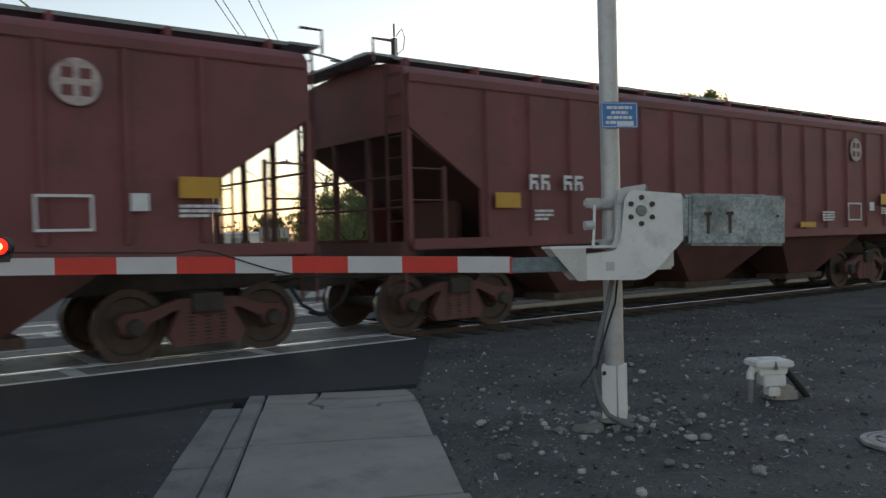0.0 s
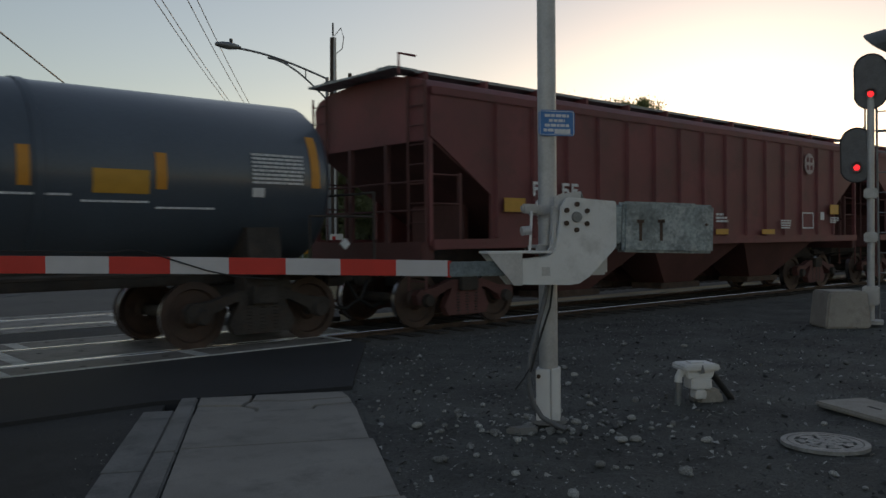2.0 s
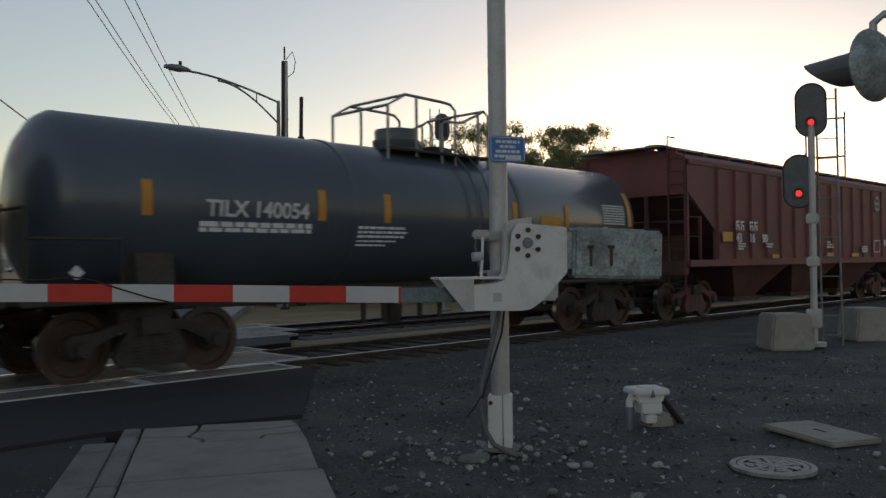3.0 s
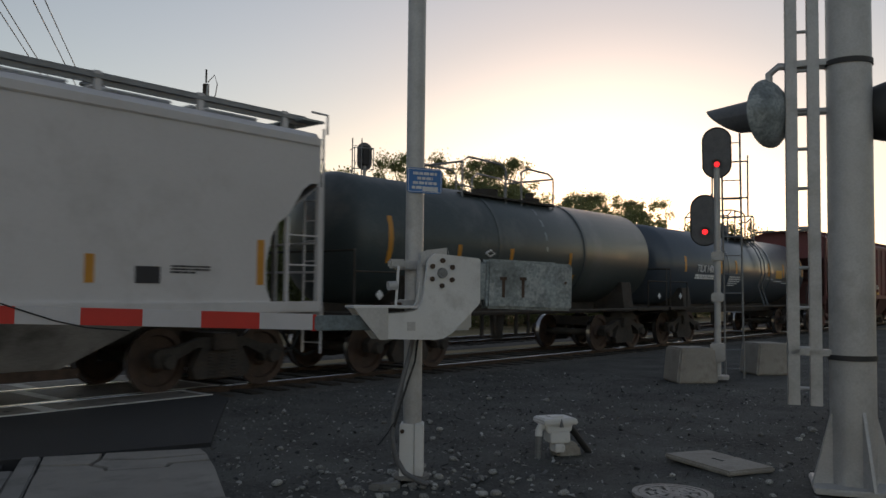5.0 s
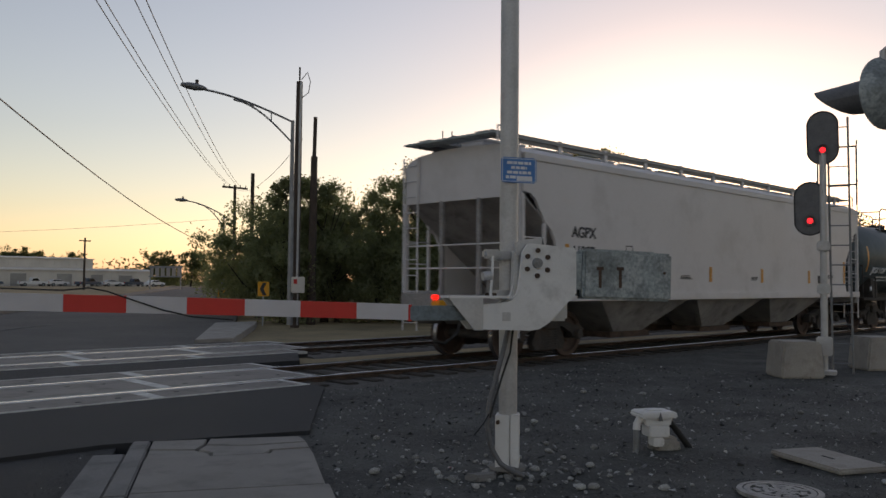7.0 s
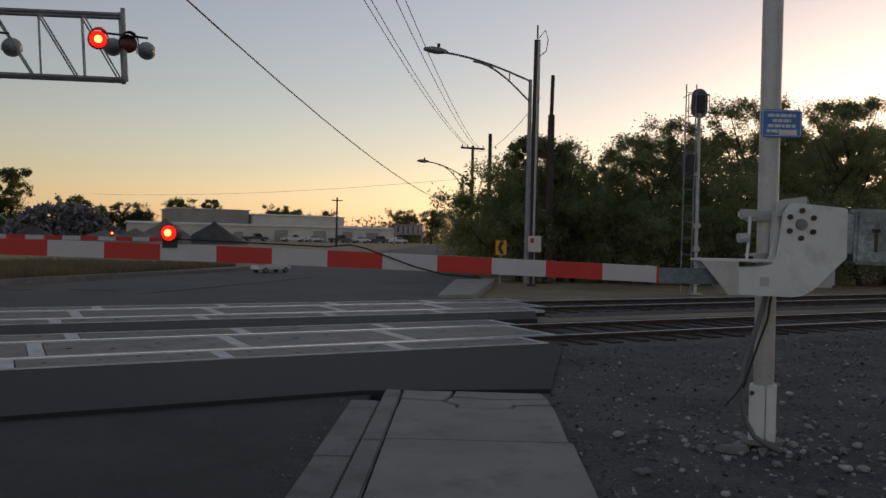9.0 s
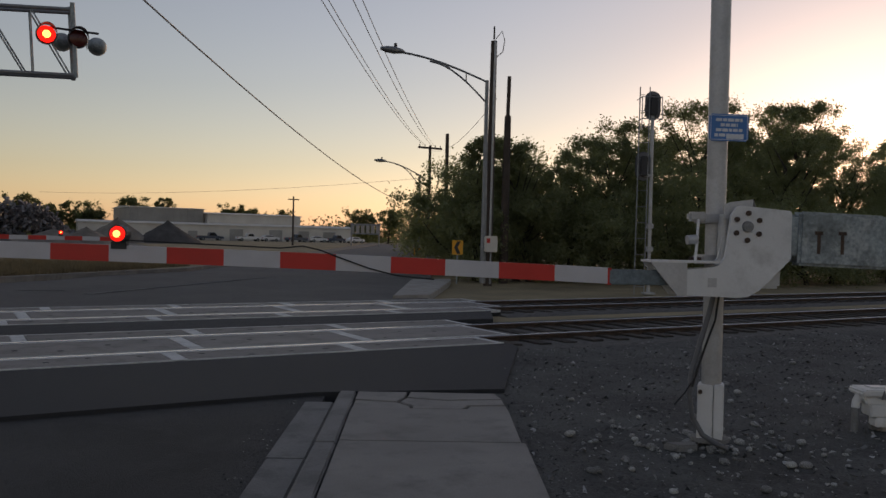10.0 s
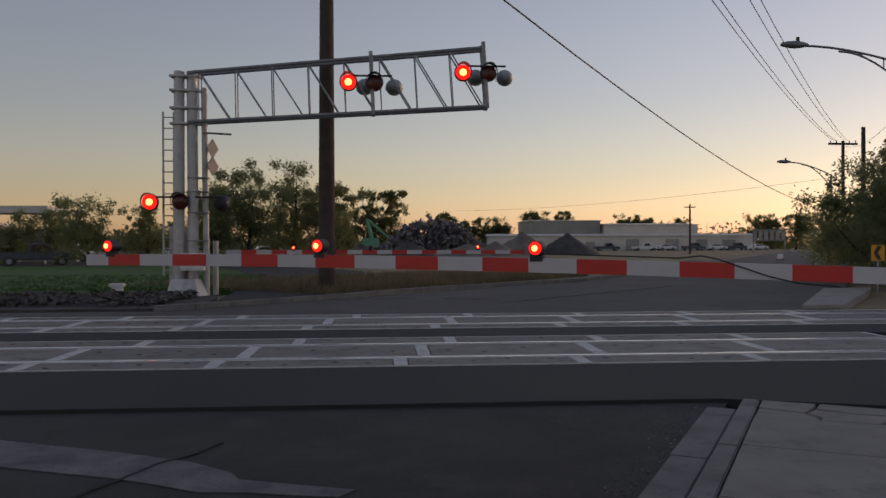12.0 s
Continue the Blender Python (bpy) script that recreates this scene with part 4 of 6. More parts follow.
# pale grey hopper, last of the train
def grey_hopper():
    t = thing("grey_hopper_car", "smooth light-grey covered hopper car at the train's end", "railway car", group="hopper cars")
    L = 7.97
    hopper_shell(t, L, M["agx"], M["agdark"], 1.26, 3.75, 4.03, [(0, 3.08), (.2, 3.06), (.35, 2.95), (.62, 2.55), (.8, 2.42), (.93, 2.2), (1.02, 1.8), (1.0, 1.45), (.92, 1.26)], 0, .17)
    for i in range(11):
        x = -L + .25 + i * (2 * L - .5) / 10
        for s in (-1, 1):
            part("board_bracket", Mesh().box(x - .05, x + .05, s * .985 - .03, s * .985 + .03, 3.85, 4.25), M["agx"], t, smooth=False)
    for s in (-1, 1):
        part("board_edge", Mesh().box(-L - .2, L + .2, s * .96 - .02, s * .96 + .02, 4.08, 4.24), M["steel"], t, smooth=False)
        part("walkway", Mesh().box(-L - .2, L + .2, s * .75 - .2, s * .75 + .2, 4.19, 4.21), M["galv"], t, smooth=False)
    y = -1.584
    for x, z0, z1 in ((-6.7, 1.5, 2.18), (-4.0, 1.5, 1.85), (-1.25, 1.5, 1.85), (1.4, 1.5, 1.85), (4.3, 1.5, 1.85), (6.85, 1.5, 2.15)):
        plate(t, x - .06, x + .06, z0, z1, y, M["orange"], "reflector_strip")
    words("AGPX", .29, M["bprint"], t, pose(-6.17, y, 2.32, 90, 0, 0), "reporting_mark", "black stencilled lettering")
    words("11287", .29, M["bprint"], t, pose(-6.19, y, 1.95, 90, 0, 0), "reporting_mark", "black stencilled lettering")
    text_bars(t, -6.57, 1.82, [.35, .45, .3, .3], .03, y, M["bprint"])
    text_bars(t, -6.05, 1.82, [.4, .38], .03, y, M["bprint"])
    text_bars(t, -2.6, 1.62, [.4, .45, .5], .02, y, M["bprint"])
    text_bars(t, .8, 1.62, [.35, .35, .3], .02, y, M["bprint"])
    text_bars(t, 5.4, 1.72, [.6, .6, .4], .025, y, M["bprint"])
    plate(t, 4.9, 5.25, 1.5, 1.72, y, M["bprint"], "data_panel")
    fr = Mesh().box(-4.75, -4.5, y - .003, y, 1.98, 2.0).box(-4.75, -4.5, y - .003, y, 2.2, 2.22).box(-4.75, -4.73, y - .003, y, 2.0, 2.2).box(-4.52, -4.5, y - .003, y, 2.0, 2.2)
    part("stencil_frame", fr, M["bprint"], t, smooth=False)
    for x in (-6.6, 6.6):
        truck(t, x)
    for d in (-1, 1):
        coupler(t, d * L, d)
    part("tail_marker", Mesh().box(-L - .65, -L - .45, -.12, .12, .75, 1.1), M["chev"], t, "orange end-of-train box", bevel=.02)
    part("tail_lamp", Mesh().tube((-L - .69, 0, 1.16), (-L - .6, 0, 1.16), .05, n=12), M["redglow"], t, "red tail lamp, lit")
    return t


agpx = grey_hopper()
agpx.matrix_basis = pose(-45.1, NEAR, 0)
CARS = [(h, -2.25 + 16.87 * i) for i, h in enumerate(hoppers)] + [(tilx, -17.5), (jrsx, -30.3), (agpx, -45.1)]

# ---- the near crossing gate ----
GATE_AT, GATE_TURN = (5.1, 3.83, 0), -25.67
ARM_Y = -0.245


def arm_at(k):
    """Where the arm's k-th stripe ends: x and z. Spacing and upward bow are fitted to the camera's view."""
    return -0.87 - 0.392 * min(k, 2) - 0.3726 * max(0, k - 2), 1.332 - 0.00036 * (k - 18) ** 2



def flasher(parent, m, lit, s=1.0, name="flashing_light", small=False):
    """A round railway flasher with its backing disc, hood and lens, facing -y."""
    f = new(name)
    f.parent = parent
    f.matrix_basis = m
    if small:                                    # a shallow domed disc round a small hooded lamp
        q = pose(0, 0, 0, 90, 0, 0)
        part("housing", Mesh().lathe([(0, .0), (.1, .0), (.15, .006), (.166, .012), (.168, .004), (.155, -.012), (.12, -.045), (.07, -.07), (0, -.08)], 32, q @ Matrix.Diagonal((s, s, s, 1))), M["galv"], f, "grey domed backing disc")
        hood = Mesh()
        n = 20
        for i in range(n + 1):
            a = math.tau * i / n
            d = .16 + .19 * (.5 + .5 * math.sin(a)) ** .8
            for r0, r1 in ((.08, .066), (.085, .071)):
                hood.v += [(r0 * s * math.cos(a), 0, r0 * s * math.sin(a)), (r1 * s * math.cos(a), -d * s, r1 * s * math.sin(a))]
        for i in range(n):
            k = 4 * i
            hood.f += [(k, k + 1, k + 5, k + 4), (k + 2, k + 6, k + 7, k + 3), (k + 1, k + 3, k + 7, k + 5)]
        part("hood", hood, M["scrapgrey"], f, "dark grey tapered hood")
        part("lens", Mesh().lathe([(0, .022), (.05, .012), (.08, 0)], 20, pose(0, -.01, 0, 90, 0, 0) @ Matrix.Diagonal((s, s, s, 1))), M["lampglass"], f, "dark red lens")
        return f
    part("housing", Mesh().lathe([(0, .17), (.07, .16), (.13, .11), (.155, .02), (.16, 0), (.15, -.03), (.14, -.03)], 24, pose(0, 0, 0, 90, 0, 0) @ pose(0, 0, -.06) @ Matrix.Diagonal((s, s, -s, 1))), M["black"], f)
    hood = Mesh()
    n = 16
    for i in range(n + 1):
        a = radians(-20 + 220 * i / n)
        d = .04 + .17 * max(0, math.sin(a)) ** 1.6
        for r in (.158, .165):
            for y in (-.02, -.02 - d):
                hood.v.append((r * s * math.cos(a), y * s, r * s * math.sin(a)))
    for i in range(n):
        k = 4 * i
        hood.f += [(k, k + 1, k + 5, k + 4), (k + 2, k + 6, k + 7, k + 3), (k + 1, k + 3, k + 7, k + 5)]
    part("hood", hood, M["black"], f)
    part("lens", Mesh().lathe([(0, .022), (.06, .018), (.12, .006), (.14, 0)], 24, pose(0, -.035 * s, 0, 90, 0, 0) @ Matrix.Diagonal((s, s, s, 1))), M["redglow"] if lit else M["lampglass"], f, "lit red lens" if lit else "dark red lens")
    if lit:
        part("bulb_core", Mesh().lathe([(0, .03), (.04, .026), (.065, .016)], 16, pose(0, -.038 * s, 0, 90, 0, 0) @ Matrix.Diagonal((s, s, s, 1))), M["hotglow"], f)
    return f


def gate_lamp(parent, x, y, z, lit):
    f = new("arm_lamp")
    f.parent = parent
    f.matrix_basis = pose(x, y, z)
    part("bracket", Mesh().box(-.05, .05, -.03, .03, -.03, .02), M["black"], f, smooth=False)
    part("housing", Mesh().tube((0, -.06, .07), (0, .06, .07), .058, n=18), M["black"], f)
    for s in (-1, 1):
        part("lens", Mesh().lathe([(0, .025), (.03, .018), (.05, 0)], 18, pose(0, s * .06, .07, 90 * -s, 0, 0)), M["redglow"] if lit else M["lampglass"], f, "lit red lens" if lit else "dark red lens")
        if lit:
            part("bulb_core", Mesh().lathe([(0, .03), (.014, .028), (.024, .02)], 12, pose(0, s * .06, .07, 90 * -s, 0, 0)), M["hotglow"], f)


gate = thing("crossing_gate", "white railroad crossing gate lowered across the road, red and white arm", "crossing gate", GATE_AT, GATE_TURN, group="crossing gates")
part("mast", Mesh().tube((0, 0, .02), (0, 0, 5.6), .072, n=24), M["alum"], gate, "round aluminium mast")
COVER = pose(0, 0, 0, 0, 0, -26)
part("base_cover", Mesh().box(-.092, .018, -.098, .07, 0, .42), M["white"], gate, "white split base cover", bevel=.007, m=COVER)
part("base_cover", Mesh().box(.024, .09, -.096, .07, 0, .425), M["white"], gate, "white split base cover", bevel=.007, m=COVER)
part("mast_bolt", Mesh().tube((-.07, -.1, .37), (-.07, -.125, .37), .016, n=8), M["railside"], gate, m=COVER)
part("cable_pit", Mesh().prism([(-.40, -.1), (-.33, -.21), (-.18, -.2), (-.13, -.09)], -.05, .012, "z"), M["kerb"], gate, "broken concrete collar round the conduit", bevel=.015)
part("base_flange", Mesh().lathe([(.0, .04), (.09, .04), (.135, .025), (.14, 0)], 16), M["kerb"], gate)
part("conduit", Mesh().path([(-.04, -.1, 1.1), (-.08, -.115, .95), (-.14, -.12, .75), (-.205, -.125, .52), (-.22, -.13, .36), (-.195, -.14, .2), (-.13, -.17, .08), (-.04, -.2, .02), (.04, -.23, -.01)], .019, 12), M["scrapgrey"], gate, "dark grey cable conduit")
part("cable", Mesh().path([(.0, -.1, 1.1), (-.03, -.11, .9), (-.09, -.12, .75), (-.17, -.15, .55), (-.21, -.155, .42)], .008, 6), M["cable"], gate)
part("cable", Mesh().path([(-.21, -.14, .45), (-.27, -.17, .38), (-.36, -.22, .31)], .006, 6), M["cable"], gate)
part("guide_tube", Mesh().tube((-.012, -.17, 1.3), (.0, -.17, 1.67), .045, n=16), M["alum"], gate, "grey tube beside the mast")
part("top_plate", Mesh().prism([(-.05, 1.64), (-.06, 1.73), (.0, 1.755), (.15, 1.775), (.16, 1.77), (.16, 1.62)], -.262, -.25, "y"), M["alum"], gate, "grey sheet bracket above the plate", smooth=False)
part("decal", Mesh().box(-.18, -.115, -.3145, -.3125, 1.15, 1.215), M["alum"], gate, "worn grey sticker", smooth=False)
part("push_rod", Mesh().path([(-.225, -.19, 1.33), (-.215, -.19, 1.47), (-.2, -.17, 1.63)], .011, 8), M["white"], gate)
part("rod_knob", Mesh().tube((-.29, -.19, 1.48), (-.22, -.19, 1.485), .034, n=14), M["alum"], gate)
part("clamp_lug", Mesh().box(-.255, -.12, -.14, -.07, 1.615, 1.685), M["alum"], gate, bevel=.015)
# the mechanism plate: seat, curved neck and upright plate
pl = [(-.335, 1.09), (.05, 1.078), (.12, 1.088), (.2, 1.135), (.415, 1.345), (.425, 1.36), (.425, 1.685), (.41, 1.7), (.05, 1.728), (.02, 1.72), (-.02, 1.66), (-.045, 1.45), (-.06, 1.36), (-.1, 1.305), (-.148, 1.29), (-.335, 1.272)]
for yy in (-.3, -.19):
    part("arm_plate", Mesh().prism(pl, yy - .012, yy + .012, "y"), M["white"], gate, "white-painted steel plate with a bolt circle", smooth=False)
HX = .1
hubm = Mesh().tube((HX, -.31, 1.581), (HX, -.335, 1.581), .042, .036, 18).tube((HX, -.335, 1.581), (HX, -.342, 1.581), .018, n=6)
part("hub", hubm, M["steel"], gate)
for i in range(6):
    a = i * math.tau / 6 + .5
    part("bolt", Mesh().tube((HX + .095 * math.cos(a), -.31, 1.581 + .095 * math.sin(a)), (HX + .095 * math.cos(a), -.328, 1.581 + .095 * math.sin(a)), .019, n=8), M["railside"], gate)
part("mechanism_case", Mesh().box(.1, .43, -.17, .16, 1.14, 1.6), M["white"], gate, "white mechanism housing", bevel=.02)
for z in (1.64, 1.34):
    part("clamp", Mesh().box(-.13, .13, -.1, .1, z - .035, z + .035), M["alum"], gate, bevel=.01)
    for s in (-1, 1):
        part("u_bolt", Mesh().tube((-.17, s * .06, z), (.14, s * .06, z), .014, n=8), M["railside"], gate)
part("bracket_seat", Mesh().box(-.6, -.1, -.33, -.12, 1.318, 1.334), M["white"], gate, smooth=False)
part("bracket_web", Mesh().prism([(-.6, 1.32), (-.335, 1.32), (-.335, 1.085), (-.4, 1.085)], -.325, -.31, "y"), M["alum"], gate, smooth=False)
part("bracket_web", Mesh().prism([(-.6, 1.32), (-.335, 1.32), (-.335, 1.085), (-.4, 1.085)], -.16, -.145, "y"), M["white"], gate, smooth=False)
part("top_rod", Mesh().path([(.05, -.2, 1.72), (.19, -.2, 1.77), (.2, -.2, 1.72)], .012), M["steel"], gate)
CW = pose(.48, 0, 1.7, 0, 1.6, 0)            # the weights hang a little below level
part("counterweight", Mesh().box(0, .64, -.335, -.285, -.385, 0), M["galv"], gate, "blotched galvanised counterweight", bevel=.02, m=CW)
part("counterweight", Mesh().box(.3, .825, -.27, -.22, -.385, -.004), M["galv"], gate, "blotched galvanised counterweight", bevel=.02, m=CW)
part("counterweight", Mesh().box(.02, .8, -.2, -.15, -.385, 0), M["galv"], gate, "blotched galvanised counterweight", bevel=.02, m=CW)
part("weight_bolt", Mesh().tube((.75, -.275, -.16), (.75, -.262, -.16), .012, n=8), M["railside"], gate, m=CW)
for x in (.615, .79):
    part("slot", Mesh().box(x - .012, x + .012, -.3385, -.334, 1.4, 1.55).box(x - .03, x + .03, -.3385, -.334, 1.535, 1.56), M["railside"], gate, smooth=False)
part("counter_arm", Mesh().box(.36, .6, -.3, -.19, 1.38, 1.66), M["galv"], gate, bevel=.01)
part("adapter", Mesh().box(-.88, -.42, ARM_Y - .03, ARM_Y + .03, 1.155, 1.262), M["adapter"], gate, "blue-grey cast arm adapter", bevel=.008)
# the arm, stripe by stripe
NS = 21
for k in range(NS):
    (x1, z1), (x0, z0) = arm_at(k), arm_at(k + (1 if k < NS - 1 else .72))
    h0, h1 = .056 - .0002 * k, .056 - .0002 * (k + 1)
    mb = Mesh().prism([(x0, z0 - h1), (x1, z1 - h0), (x1, z1 + h0), (x0, z0 + h1)], ARM_Y - .022, ARM_Y + .022, "y")
    part("stripe", mb, M["red"] if k % 2 else M["armw"], gate, smooth=False)
part("end_cap", Mesh().box(-.885, -.86, ARM_Y - .025, ARM_Y + .025, 1.152, 1.27), M["red"], gate, smooth=False)
for k, lit in ((8.83, True), (13.9, True), (19.93, True)):
    gate_lamp(gate, arm_at(k)[0], ARM_Y, arm_at(k)[1] + .06, lit)
wire = [(arm_at(k)[0], ARM_Y - .03, arm_at(k)[1] + d) for k, d in ((8.8, .09), (7.5, .085), (6.0, .08), (5.6, .1), (5.3, .08), (4.9, .03), (4.4, -.03), (3.9, -.07), (3.2, -.085))]
part("arm_cable", Mesh().path(wire, .005, 6), M["cable"], gate, "thin black lamp cable sagging over the arm")
# the small blue notice
sg = new("notice")
sg.parent = gate
sg.matrix_basis = pose(.045, -.085, 2.305)
pts = [(x, z) for x, z in ((-.148, -.08), (-.13, -.098), (.13, -.098), (.148, -.08), (.148, .08), (.13, .098), (-.13, .098), (-.148, .08))]
part("board", Mesh().prism(pts, -.004, .004, "y"), M["blue"], sg, "blue enamel notice board", smooth=False)
ln = Mesh()
for i, (w, x) in enumerate(((.2, 0), (.13, 0), (.2, 0), (.22, 0))):
    z = .055 - i * .037
    c = -w / 2
    while c < w / 2:
        d = random.uniform(.02, .05)
        ln.box(c, min(c + d, w / 2), -.007, -.004, z - .011, z + .011)
        c += d + .008
ln.box(-.02, .11, -.0075, -.004, -.082, -.05)
part("lines", ln, M["print"], sg, "white printed lines", smooth=False)
border = Mesh().box(-.138, .138, -.006, -.004, .086, .09).box(-.138, .138, -.006, -.004, -.09, -.086).box(-.14, -.136, -.006, -.004, -.09, .09).box(.136, .14, -.006, -.004, -.09, .09)
part("border", border, M["print"], sg, smooth=False)

# ---- things on the gravel ----
jb = thing("signal_junction_box", "small white cast junction box on a stub post in the gravel", "junction box", (6.76, 3.57, -.03), -32)
jb.scale = (.84, .84, .95)
part("post", Mesh().box(-.05, .05, -.04, .06, 0, .2), M["kerb"], jb, bevel=.01)
part("body", Mesh().prism([(-.165, .31), (.165, .31), (.14, .225), (-.14, .225)], -.11, .11, "y"), M["white"], jb, bevel=.012)
part("lid", Mesh().prism([(-.2, .3), (.2, .3), (.205, .335), (.18, .36), (-.18, .36), (-.205, .335)], -.15, .15, "y"), M["white"], jb, "overhanging white lid", bevel=.012)
part("lid_boss", Mesh().box(-.09, .07, -.07, .08, .358, .372), M["white"], jb, bevel=.006)
part("latch", Mesh().prism([(-.0, .36), (.025, .28), (-.025, .28)], -.165, -.145, "y"), M["steel"], jb, bevel=.004)
part("lower_box", Mesh().box(-.115, .115, -.14, .06, .13, .232), M["white"], jb, bevel=.012)
part("foot_box", Mesh().box(-.07, .05, -.15, .0, .045, .125), M["white"], jb, bevel=.012)
part("footing", Mesh().prism([(-.0, -.03), (.3, -.03), (.27, .09), (.2, .125), (.08, .12), (.02, .08)], -.06, .16, "y"), M["block"], jb, "broken concrete footing", bevel=.025)
part("elbow", Mesh().path([(-.14, -.03, .285), (-.19, -.04, .28), (-.215, -.045, .24), (-.22, -.05, .19)], .04, 12), M["white"], jb, "pale pipe elbow")
part("conduit", Mesh().path([(-.22, -.05, .2), (-.225, -.05, -.02)], .034, 12), M["steel"], jb)
part("conduit", Mesh().path([(.16, .0, .27), (.22, .02, .22), (.34, .05, .1), (.47, .09, -.03)], .034, 10), M["cable"], jb, "dark corrugated conduit")
mh = thing("manhole_cover", "pale slotted cast-iron manhole cover set in gravel", "manhole cover", (6.03, 2.11, -.03))
mh.scale = (.8, .8, 1)
part("frame", Mesh().lathe([(.36, 0), (.36, .025), (.31, .028), (.31, 0)], 40), M["cast"], mh)
part("disc", Mesh().lathe([(0, .012), (.305, .012), (.305, 0)], 40), M["coal"], mh)
for r0, r1, n in ((.25, .3, 1), (.17, .22, 7), (.1, .145, 6), (0.0, .06, 1)):
    if n == 1:
        part("ring", Mesh().lathe([(r0, .012), (r0, .026), (r1, .026), (r1, .012)], 40), M["cast"], mh)
    for i in range(n if n > 1 else 0):
        seg = Mesh()
        m0, m1 = i * math.tau / n + .1, (i + 1) * math.tau / n - .12
        for j in range(7):
            a = m0 + (m1 - m0) * j / 6
            for r in (r0, r1):
                for z in (.012, .026):
                    seg.v.append((r * math.cos(a), r * math.sin(a), z))
        for j in range(6):
            k = 4 * j
            seg.f += [(k + 1, k + 3, k + 7, k + 5), (k, k + 1, k + 5, k + 4), (k + 2, k + 6, k + 7, k + 3)]
        part("bar", seg, M["cast"], mh, smooth=False)
spokes = Mesh()
for i in range(9):
    a = i * math.tau / 9
    spokes.box(.06, .26, -.02, .02, .012, .025, pose(0, 0, 0, 0, 0, math.degrees(a)))
part("spokes", spokes, M["cast"], mh, smooth=False)
vl = thing("vault_lid", "flat pale concrete vault lid lying in the gravel", "vault lid", (7.34, 2.29, -.03), 63)
part("slab", Mesh().box(-.41, .41, -.25, .25, 0, .045), M["block"], vl, bevel=.015)
part("lifting_hole", Mesh().box(-.07, .07, -.014, .014, .043, .0475), M["rubber"], vl, bevel=.002)

# scattered stones: the nearest as things of one heap
stones = thing("loose_stones", "scattered rounded river stones on the gravel", "stone")
protos = []
for k in range(6):
    bm = bmesh.new()
    bmesh.ops.create_icosphere(bm, subdivisions=2, radius=1)
    for v in bm.verts:
        v.co *= 1 + .28 * noise.noise(v.co * 1.3 + Vector((k * 9, 0, 0)))
        v.co.z *= .62
    me = bpy.data.meshes.new("stone")
    bm.to_mesh(me)
    bm.free()
    for p in me.polygons:
        p.use_smooth = True
    me.materials.append(M["stone"])
    protos.append(me)
rs = random.Random(5)
for i in range(298):
    if i < 150:
        a, d = rs.uniform(0, math.tau), abs(rs.gauss(0, .6)) + .12
        x, y = 5.1 + d * math.cos(a), 3.83 + d * math.sin(a)
    else:
        x, y = rs.uniform(2.9, 10), rs.uniform(1.0, 7.0)
        if (Vector((x, y, 0)) - WALK0).dot(N) > -1.4:
            continue
    r = rs.choice((.01, .014, .018, .02, .026, .036)) * rs.uniform(.8, 1.3)
    m = pose(x, y, -.04 + r * .3, rs.uniform(-15, 15), rs.uniform(-15, 15), rs.uniform(0, 360)) @ Matrix.Diagonal((r, r * rs.uniform(.7, 1), r, 1))
    part("stone", rs.choice(protos), None, stones, m=m)
grit = Mesh()
for i in range(26000):
    x, y = 2.6 + 11 * rs.random() ** 1.3, rs.uniform(.3, 8.7)
    if (Vector((x, y, 0)) - WALK0).dot(N) > -1.36 or (x < 7 and y > 6.4 + (x - 4.9) * 1.2):
        continue
    near = math.exp(-((x - 5.2) ** 2 + (y - 3.8) ** 2) / 2.0)       # coarser stones gather round the pole
    r = rs.uniform(.005, .013) * (1 + 1.8 * (rs.random() > .88 - .12 * near))
    p = [Vector((rs.uniform(-1, 1), rs.uniform(-1, 1), rs.uniform(-.2, .8))).normalized() * r + Vector((x, y, -.035)) for _ in range(4)]
    grit.add(p, [(0, 1, 2), (0, 2, 3), (0, 3, 1), (1, 3, 2)])
for i in range(700):
    s_, w_ = rs.uniform(-3, 3.2), .47 + abs(rs.gauss(0, .12))
    c = along(s_, w_)
    r = rs.uniform(.004, .011)
    p = [Vector((rs.uniform(-1, 1), rs.uniform(-1, 1), rs.uniform(-.2, .8))).normalized() * r + Vector((c.x, c.y, -.046)) for _ in range(4)]
    grit.add(p, [(0, 1, 2), (0, 2, 3), (0, 3, 1), (1, 3, 2)])
solo("gravel_chips", grit, M["chip"], "loose grey gravel chips over the verge", "gravel", "stuff", smooth=False)

# ---- the near cantilever mast ----
cm = thing("signal_mast", "tall white steel signal mast with a side ladder and hooded flasher", "signal mast", (7.16, 1.22, -.03), -69.9)
part("mast", Mesh().tube((.06, 0, 0), (.06, 0, 7.5), .165, n=28), M["alum"], cm, "thick aluminium mast")
part("base_plate", Mesh().box(-.24, .36, -.3, .3, 0, .045), M["alum"], cm, bevel=.01)
for a in (20, 110, 200, 290):
    part("gusset", Mesh().prism([(.16, .04), (.32, .04), (.165, .6)], -.012, .012, "y", pose(.06, 0, 0, 0, 0, a)), M["alum"], cm, smooth=False)
for z in (1.0, 3.28):
    part("band", Mesh().lathe([(.168, -.02), (.176, -.02), (.176, .02), (.168, .02)], 28, pose(.06, 0, z)), M["black"], cm)
for x in (-.36, -.2):
    st = Mesh().box(x - .045, x + .045, -.06, -.05, .62, 7.2).box(x - .045, x - .037, -.06, .03, .62, 7.2)
    part("ladder_rail", st, M["alum"], cm, smooth=False)
